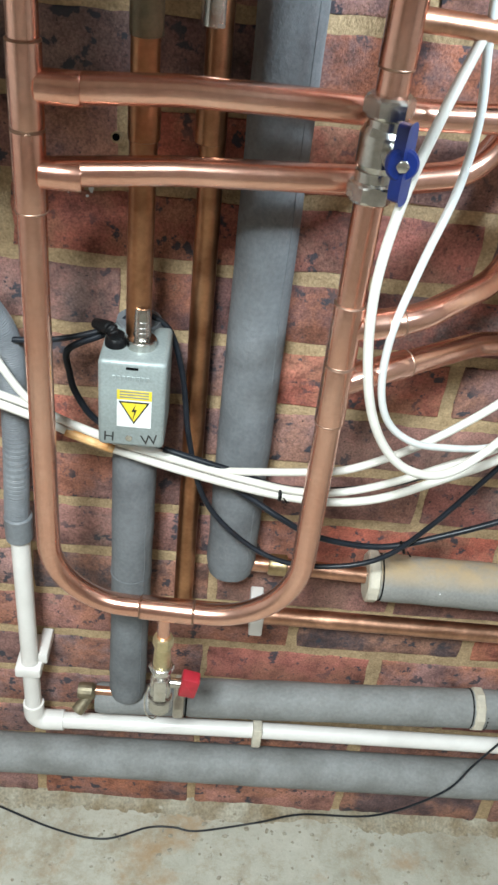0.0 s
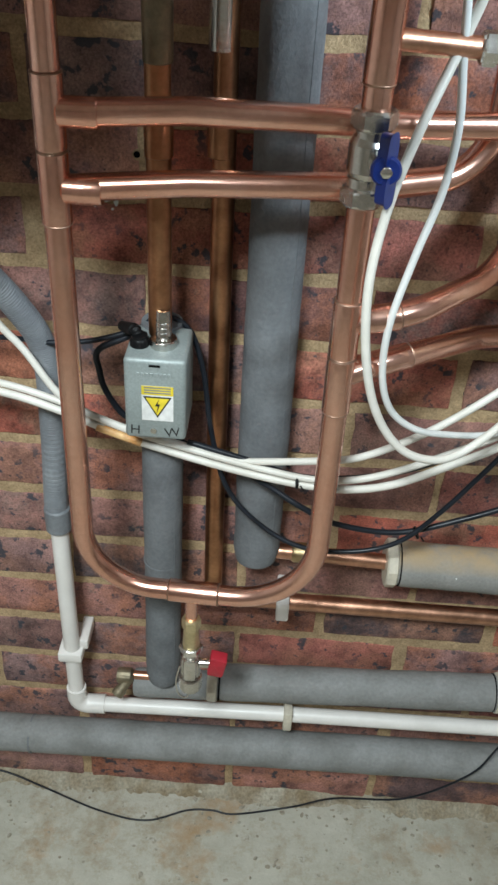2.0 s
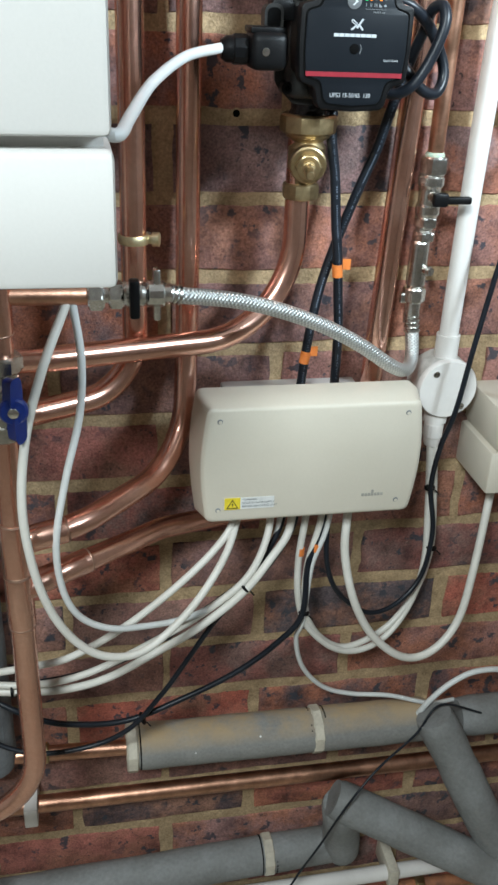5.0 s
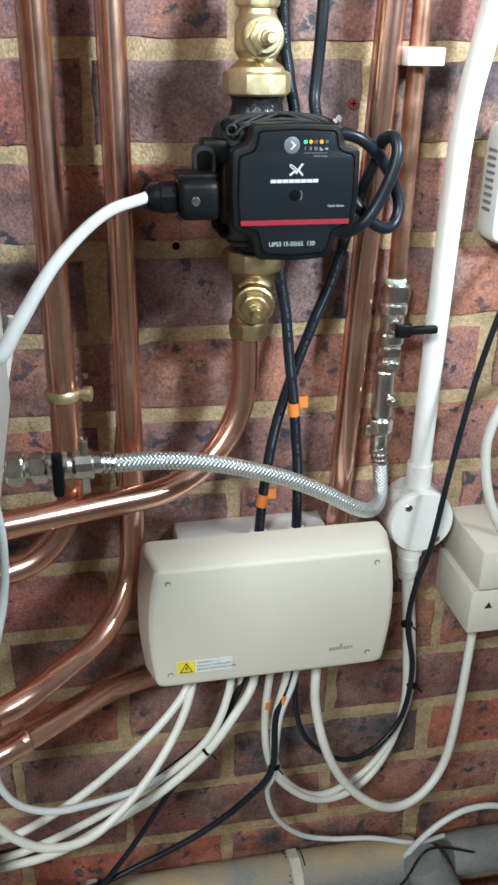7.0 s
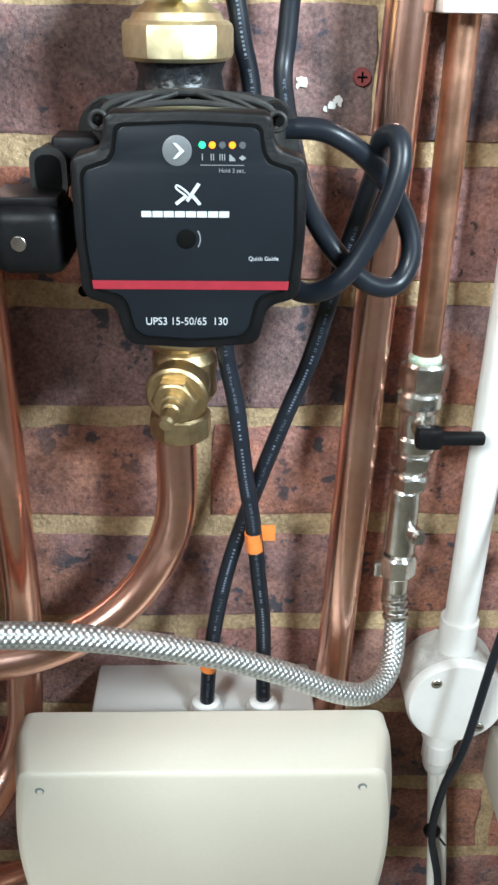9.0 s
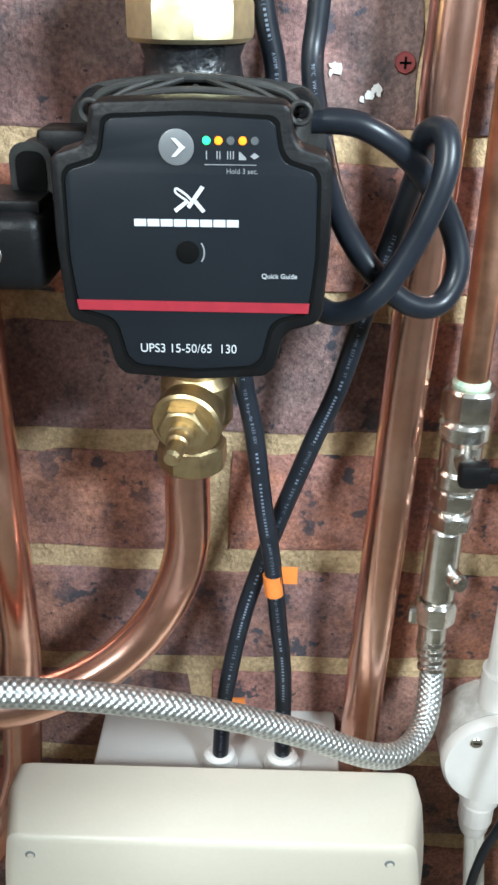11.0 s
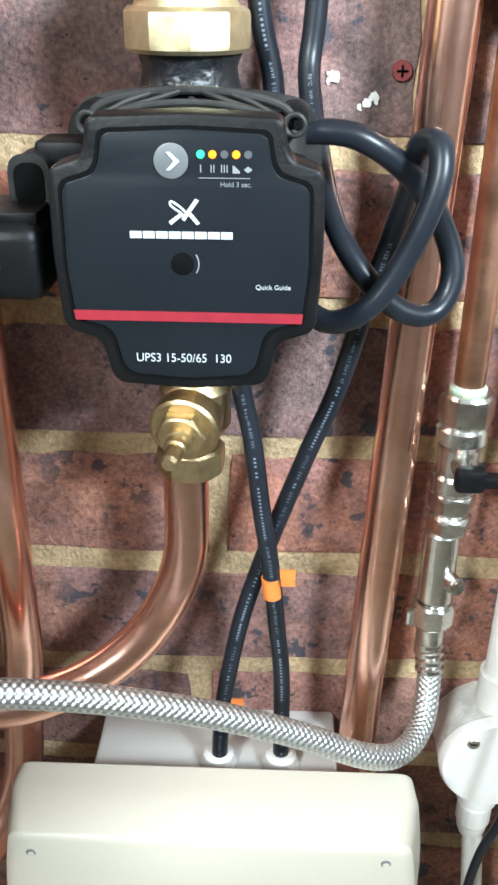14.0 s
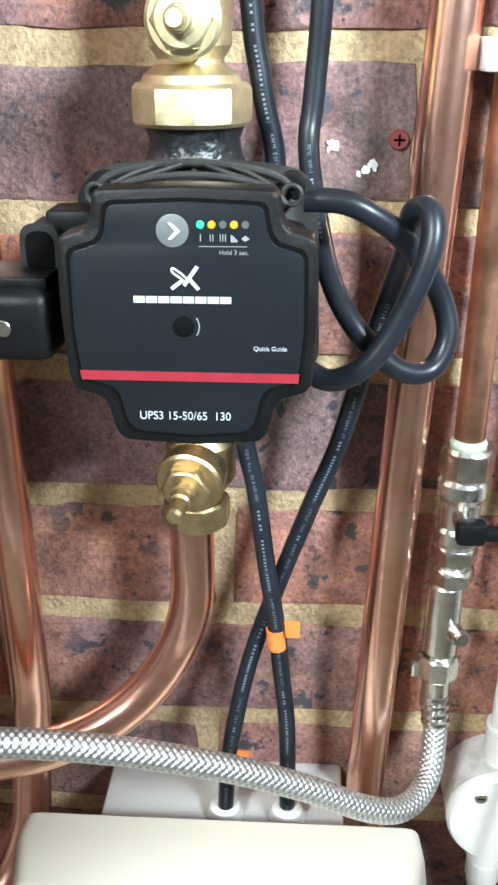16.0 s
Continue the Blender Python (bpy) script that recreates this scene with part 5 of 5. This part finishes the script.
cable("cable", [(0.688, -0.075, 0.960), (0.687, -0.075, 0.914), (0.676, -0.078, 0.863), (0.677, -0.078, 0.807), (0.695, -0.07, 0.763), (0.726, -0.063, 0.734), (0.76, -0.055, 0.733), (0.796, -0.045, 0.750), (0.823, -0.038, 0.791), (0.834, -0.034, 0.842), (0.831, -0.03, 0.901), (0.822, -0.026, 0.985)], 0.0037, WHITE_CABLE, "white cable looping to the junction box", WC)
cable("cable", [(0.714, -0.08, 0.960), (0.714, -0.08, 0.925), (0.712, -0.09, 0.883), (0.723, -0.1, 0.831), (0.747, -0.1, 0.782), (0.78, -0.1, 0.748), (0.81, -0.095, 0.736), (0.838, -0.09, 0.748), (0.861, -0.08, 0.778), (0.873, -0.07, 0.84), (0.886, -0.052, 0.927), (0.888, -0.05, 0.95)], 0.0045, WHITE_CABLE, "thick white cable looping to the socket unit", WC)
cable("cable", [(0.6985, -0.08, 0.955), (0.692, -0.08, 0.905), (0.680, -0.08, 0.862), (0.6755, -0.08, 0.792), (0.672, -0.07, 0.758), (0.685, -0.06, 0.707), (0.715, -0.05, 0.664), (0.753, -0.045, 0.643), (0.805, -0.045, 0.633), (0.858, -0.045, 0.614), (0.90, -0.03, 0.60)], 0.0028, GREY_CABLE, "thin grey cable trailing down to the foam insulation", WC)
cable("cable", [(0.695, -0.075, 0.960), (0.695, -0.075, 0.91), (0.697, -0.08, 0.863), (0.713, -0.08, 0.824), (0.752, -0.07, 0.786), (0.789, -0.06, 0.786), (0.82, -0.05, 0.816), (0.828, -0.045, 0.873), (0.818, -0.045, 0.930), (0.819, -0.052, 0.983), (0.826, -0.06, 1.03), (0.836, -0.06, 1.110), (0.854, -0.055, 1.205), (0.88, -0.05, 1.284), (0.93, -0.03, 1.34)], 0.0028, BLACK_CABLE, "black cable passing in front of the junction box", BC)
cable("cable", [(0.96, -0.03, 1.20), (0.92, -0.045, 1.195), (0.894, -0.052, 1.183), (0.876, -0.06, 1.166), (0.868, -0.06, 1.129), (0.878, -0.062, 1.076), (0.905, -0.064, 1.025), (0.93, -0.060, 0.992)], 0.0045, WHITE_CABLE, "white cable curving into the socket unit", WC)
cable("cable", [(0.835, -0.05, 0.585), (0.852, -0.06, 0.632), (0.880, -0.06, 0.660), (0.915, -0.055, 0.668), (0.96, -0.05, 0.655), (1.02, -0.045, 0.60)], 0.0036, GREY_CABLE, "grey cable arching over the foam insulation", WC)
cable("cable", [(0.463, -0.32, 1.337), (0.475, -0.335, 1.336), (0.484, -0.30, 1.341), (0.504, -0.22, 1.352), (0.534, -0.15, 1.363), (0.564, -0.119, 1.3675)], 0.0038, GREY_CABLE, "pale grey cable from the pump plug to the casing", WC)
cable("cable", [(0.668, -0.032, 1.75), (0.675, -0.030, 1.50), (0.681, -0.030, 1.441), (0.687, -0.030, 1.410), (0.686, -0.034, 1.370), (0.677, -0.040, 1.330), (0.674, -0.05, 1.296), (0.680, -0.05, 1.261), (0.685, -0.048, 1.219), (0.690, -0.047, 1.185), (0.6935, -0.046, 1.149), (0.697, -0.045, 1.111), (0.698, -0.045, 1.045)], 0.0046, BLACK_CABLE, "black printed cable running down behind the pump", BC, marks=(0.22, 0.70, "VDE Reg.-Nr.8630 05V   ### ##   #########(######)   AWM E173640 ST   "))
cable("cable", [(0.712, -0.03, 1.75), (0.706, -0.03, 1.50), (0.703, -0.03, 1.441), (0.701, -0.035, 1.417), (0.705, -0.055, 1.392), (0.711, -0.075, 1.370), (0.722, -0.088, 1.353), (0.738, -0.088, 1.338), (0.752, -0.083, 1.336), (0.7585, -0.078, 1.349), (0.7535, -0.076, 1.367), (0.740, -0.080, 1.386), (0.725, -0.085, 1.398), (0.711, -0.085, 1.403), (0.690, -0.083, 1.402)], 0.0046, BLACK_CABLE, "black printed cable tied in a loose knot beside the pump", BC, marks=(0.335, 0.385, "90\u00b0C VW-1  ## STYLE 266 ####   AWM E173640 ST ##  #########(######)  "))
cable("cable", [(0.690, -0.085, 1.346), (0.700, -0.09, 1.339), (0.711, -0.096, 1.3355), (0.723, -0.1, 1.342), (0.733, -0.1, 1.355), (0.742, -0.1, 1.375), (0.7465, -0.098, 1.391), (0.7455, -0.092, 1.401), (0.7405, -0.082, 1.398), (0.741, -0.068, 1.383), (0.737, -0.056, 1.361), (0.727, -0.048, 1.320), (0.718, -0.044, 1.283), (0.706, -0.040, 1.248), (0.689, -0.036, 1.195), (0.675, -0.041, 1.149), (0.6655, -0.048, 1.097), (0.662, -0.046, 1.045)], 0.0046, BLACK_CABLE, "black printed cable tied in a loose knot beside the pump", BC, marks=(0.17, 0.60, "STYLE 266 ## 300V 90\u00b0C VW-1  AWM E173640 ST ###  #########(######)  "))
cable("cable", [(-0.34, -0.025, 0.165), (-0.22, -0.022, 0.120), (-0.12, -0.020, 0.075), (-0.05, -0.014, 0.056), (0.021, -0.030, 0.0440), (0.109, -0.057, 0.0385), (0.184, -0.068, 0.0385), (0.247, -0.046, 0.0390), (0.285, -0.043, 0.0390), (0.322, -0.046, 0.0385), (0.410, -0.030, 0.045), (0.470, -0.045, 0.10), (0.565, -0.075, 0.160), (0.639, -0.088, 0.246), (0.668, -0.085, 0.310), (0.697, -0.085, 0.378), (0.715, -0.098, 0.440), (0.745, -0.105, 0.520), (0.785, -0.09, 0.560), (0.828, -0.086, 0.605), (0.86, -0.075, 0.638), (0.93, -0.06, 0.60), (1.0, -0.05, 0.57)], 0.0015, BLACK_CABLE, "thin black flex lying on the floor and rising over pipes", BC, 10)
cable("cable", [(0.085, -0.13, 1.35), (0.066, -0.125, 1.21), (0.064, -0.12, 1.16), (0.050, -0.115, 1.095), (0.020, -0.11, 1.055), (-0.03, -0.10, 1.03)], 0.0042, BLACK_CABLE, "black cable drooping in front of the metal enclosure", BC)



for at, d in (((0.362, -0.1, 0.748), (1, 0.1, 0)), ((0.603, -0.108, 0.862), (0.8, 0, 0.8)), ((0.675, -0.082, 0.803), (0.2, 0.1, 1)), ((0.82, -0.038, 0.925), (-0.1, 0, 1)), ((0.833, -0.038, 0.845), (0.1, 0, 1)), ((0.497, -0.095, 0.686), (1, 0, 0.5))):
    tie = thing("cable_tie", at, "black nylon tie round bundled cables", "cable tie", "cable ties")
    a, v, size = Vector(at), Vector(d).normalized(), 0.0072 if at[0] < 0.6 else 0.0060
    part("strap", turned([(0, size - 0.001), (0.0004, size), (0.0024, size), (0.0028, size - 0.001)], a - v * 0.0014, a + v, n=18), BLACK, tie)
    part("tail", tube([a + Vector((0.004, -0.006, 0)), a + Vector((0.008, -0.009, -0.004))], 0.0009, 6), BLACK, tie)
for at, d, flag in (((0.6905, -0.047, 1.1745), (0.1, 0, -1), True), ((0.6645, -0.049, 1.089), (0.15, 0, 1), True), ((0.6665, -0.08, 0.884), (0.05, 0, 1), False), ((0.684, -0.078, 0.886), (0.3, 0, 1), False)):
    tp = thing("cable_marker", at, "orange tape flag wrapped round a cable", "cable marker", "orange markers")
    a, v = Vector(at), Vector(d).normalized()
    part("wrap", turned([(0, 0.0050), (0.012, 0.0050)] if flag else [(0, 0.0042), (0.009, 0.0042)], a - v * 0.006, a + v, n=16), ORANGE, tp)
    if flag:
        part("flag", block((at[0] + 0.003, at[1] - 0.0012, at[2] + 0.001), (at[0] + 0.012, at[1] - 0.0004, at[2] + 0.011), 0), ORANGE, tp)

# ---- small things on wall and floor ----
plugw = thing("wall_plug", (0.742, 0.0, 1.4165), "red plastic wall plug set in the brick", "wall plug")
part("collar", disc((0.742, 0.001, 1.4165), 0.0045, 0.0035, 16), DULL_RED, plugw)
part("slot", block((0.7395, -0.0028, 1.4160), (0.7445, -0.0022, 1.4170), 0), HOLE, plugw)
part("slot", block((0.7415, -0.0028, 1.4140), (0.7425, -0.0022, 1.4190), 0), HOLE, plugw)
rng = random.Random(4)
for x, z, n, r in ((0.727, 1.4045, 7, 0.005), (0.7105, 1.4135, 3, 0.003), (0.7085, 1.391, 2, 0.002), (0.158, 0.999, 8, 0.009), (0.149, 0.999, 4, 0.005), (0.513, 1.195, 5, 0.006)):
    sp = thing("paint_splash", (x, 0.0, z), "small white splashes of filler on the brick", "paint splash", "white splashes")
    bm = bmesh.new()
    for k in range(n):
        cx, cz, rr = x + rng.uniform(-r, r), z + rng.uniform(-r, r) * 0.8, rng.uniform(0.0008, 0.0026)
        o = [Vector((cx + rr * rng.uniform(0.5, 1.3) * math.cos(a), cz + rr * rng.uniform(0.5, 1.3) * math.sin(a))) for a in (2 * math.pi * j / 7 for j in range(7))]
        slab(o, -0.0015 - 0.00012 * k, 0.002, 0.0, bm)
    part("splash", bm, PAPER, sp)
for x, z in ((0.5975, 1.307), (0.187, 1.047)):
    h = thing("drilled_hole", (x, 0.0, z), "dark drilled hole in the brick wall", "hole")
    part("bore", disc((x, 0.001, z), 0.0034, 0.0036, 16), HOLE, h)
    part("crumbled_rim", disc((x + 0.0006, 0.001, z - 0.0005), 0.0054, 0.0028, 11), MORTAR, h)
grit = thing("rubble", (0.4, -0.05, FLOOR), "scattered grit and mortar crumbs on the concrete", "rubble", kind="stuff")
bm = bmesh.new()
for k in range(420):
    x, y, s = rng.uniform(-0.3, 1.2), -abs(rng.gauss(0, 0.09)), rng.choice((0.0012, 0.002, 0.003, 0.0045))
    m = Matrix.Translation((x, y, FLOOR + s * 0.25)) @ Euler((rng.random() * 3, rng.random() * 3, 0)).to_matrix().to_4x4() @ Matrix.Diagonal((s, s * rng.uniform(0.5, 1), s * 0.6, 1))
    bmesh.ops.create_icosphere(bm, subdivisions=1, radius=1, matrix=m)
part("crumbs", bm, surface("mortar_crumbs", (0.42, 0.39, 0.32), (0.28, 0.24, 0.18), 0.9, 0.0, 60, 300, 0.3), grit)
dirt = bmesh.new()
rows = []
for i in range(321):
    x = -0.35 + 1.6 * i / 320
    reach = 0.035 + 0.022 * noise.noise((x * 9, 0, 3)) + 0.010 * noise.noise((x * 40, 0, 5))
    tall = 0.016 + 0.008 * noise.noise((x * 11, 2, 0)) + 0.004 * noise.noise((x * 60, 1, 0))
    row = []
    for k in range(9):
        u = k / 8
        bump = 0.0016 * noise.noise((x * 120, u * 7, 0)) * (0 < k < 8)
        row.append(dirt.verts.new((x, 0.004 - reach * u, FLOOR - 0.001 + tall * (1 - u) ** 2.2 + bump)))
    rows.append(row)
for a, b in zip(rows, rows[1:]):
    for k in range(8):
        dirt.faces.new((a[k], a[k + 1], b[k + 1], b[k]))
swept = thing("dirt", (0.4, -0.01, FLOOR), "crumbled mortar and dirt banked along the foot of the wall", "dirt", kind="stuff")
part("bank", dirt, surface("sandy_dirt", (0.42, 0.385, 0.305), (0.26, 0.20, 0.125), 0.95, 0.0, 22, 240, 0.9, spec=0.2, grain=0.35), swept)
chip = thing("plaster_chip", (0.823, -0.02, FLOOR), "white plaster chip lying on the floor", "debris")
part("chip", block((0.812, -0.02, FLOOR), (0.832, -0.005, FLOOR + 0.007), 0.003, 1), PAPER, chip)
rp = thing("rusty_pipe", (0.9, -0.08, 0.15), "rust-red pipe leading down to the floor", "pipe")
part("pipe", tube(catmull([(0.848, -0.05, 0.262), (0.856, -0.075, 0.228), (0.895, -0.09, 0.140), (0.945, -0.11, FLOOR)], 6), 0.0085, 14), RUST, rp)
part("fitting", turned([(0, 0.010), (0.003, 0.0135), (0.020, 0.0135), (0.023, 0.010)], (0.846, -0.05, 0.245), (0.842, -0.05, 1)), RUST, rp)
part("side_pipe", tube([(0.845, -0.045, 0.262), (1.1, -0.04, 0.255)], 0.009, 14), RUST, rp)
part("side_nut", nut((0.885, -0.043, 0.261), (1, 0, 0), 0.014, 0.026), BRASS_DULL, rp)

# ---- bricks ----
ZB, PITCH, LONG = 0.33, 0.075, 0.225


def mortar_bed(x0, x1, z0, z1, cell):
    """Mortar struck nearly flush, uneven enough to lap over the worn brick edges."""
    nx, nz = int((x1 - x0) / cell), int((z1 - z0) / cell)
    verts = []
    for k in range(nz + 1):
        for i in range(nx + 1):
            p = Vector((x0 + (x1 - x0) * i / nx, 0.0, z0 + (z1 - z0) * k / nz))
            y = 0.0012 + 0.0010 * noise.noise(p * 45) + 0.0012 * noise.noise(p * 150)
            verts.append((p.x, min(0.0030, max(0.0001, y)), p.z))
    w = nx + 1
    faces = [(k * w + i, k * w + i + 1, (k + 1) * w + i + 1, (k + 1) * w + i) for k in range(nz) for i in range(nx)]
    me = bpy.data.meshes.new("mortar")
    me.from_pydata(verts, [], faces)
    me.polygons.foreach_set("use_smooth", [True] * len(faces))
    me.materials.append(MORTAR)
    return me


bed = new("mortar", mortar_bed(-0.38, 1.35, FLOOR, 1.70, 0.004))
bed.parent = wall


def brick_mesh(seed, w, h=0.0622, d=0.03):
    """One brick: an uneven worn face outline, a soft arris and its sides."""
    r = random.Random(seed)
    out = []
    nx, nz = 9, 3
    for k in range(nx):
        out.append((-w / 2 + w * k / nx, -h / 2))
    for k in range(nz):
        out.append((w / 2, -h / 2 + h * k / nz))
    for k in range(nx):
        out.append((w / 2 - w * k / nx, h / 2))
    for k in range(nz):
        out.append((-w / 2, h / 2 - h * k / nz))
    bm = bmesh.new()
    rows = []
    jit = [(r.uniform(-0.0019, 0.0009), r.uniform(-0.0019, 0.0009)) for _ in out]
    bow = r.uniform(-0.0006, 0.0006)
    for y, inset in ((d, 0.0), (0.0028, 0.0), (0.0008, 0.0009), (0.0, 0.0030)):
        row = []
        for (x, z), (jx, jz) in zip(out, jit):
            sx, sz = (1 if x > 0 else -1), (1 if z > 0 else -1)
            ex, ez = abs(abs(x) - w / 2) < 1e-6, abs(abs(z) - h / 2) < 1e-6
            row.append(bm.verts.new((x - sx * (inset - jx) * ex, y + r.uniform(-0.0004, 0.0004), z - sz * (inset - jz) * ez + bow * (1 - (2 * x / w) ** 2))))
        rows.append(row)
    m = len(out)
    for a, b in zip(rows, rows[1:]):
        for k in range(m):
            bm.faces.new((a[k], a[(k + 1) % m], b[(k + 1) % m], b[k]))
    bm.faces.new(rows[-1][::-1])
    return smooth_mesh(bm, "brick", BRICK)


VARIANTS = [brick_mesh(11 + k, 0.2135) for k in range(9)]
rb = random.Random(7)
rest_v, rest_f = [], []
for c in range(-4, 28):
    z = ZB + PITCH * (c + 0.5)
    if z + 0.03 > TOP or z - 0.0325 < FLOOR - 0.05:
        continue
    first = (0.0825 if c % 2 == 0 else -0.030) + (0.017 if c == 11 else 0.0)
    for k in range(-7, 12):
        x = first + LONG * (k + 0.5) + rb.uniform(-0.004, 0.004)
        tilt, dy, dz = rb.uniform(-0.5, 0.5), rb.uniform(-0.0016, -0.0002), rb.uniform(-0.0012, 0.0012)
        if x < X0 + 0.1 or x > X1 - 0.12:
            continue
        if -0.38 < x < 1.35 and z < 1.70:
            ob = new("brick", VARIANTS[rb.randrange(9)])
            ob.parent = wall
            ob.matrix_basis = pose(x, dy, z + dz, 0, tilt + 180 * (rb.random() < 0.5), 0)
        else:
            i = len(rest_v)
            w, h = 0.107, 0.0325
            rest_v += [(x + sx * (w - s), y, z + sz * (h - s)) for y, s in ((0.02, 0.0), (0.002, 0.0), (0.0, 0.002)) for sx, sz in ((-1, -1), (1, -1), (1, 1), (-1, 1))]
            for a in (0, 4):
                rest_f += [(i + a + j, i + a + (j + 1) % 4, i + a + 4 + (j + 1) % 4, i + a + 4 + j) for j in range(4)]
            rest_f.append((i + 8, i + 9, i + 10, i + 11))
me = bpy.data.meshes.new("brick_rest")
me.from_pydata(rest_v, [], rest_f)
me.materials.append(BRICK_REST)
rest = new("brick_rest", me)
rest.parent = wall
tagged(rest, kind="stuff")
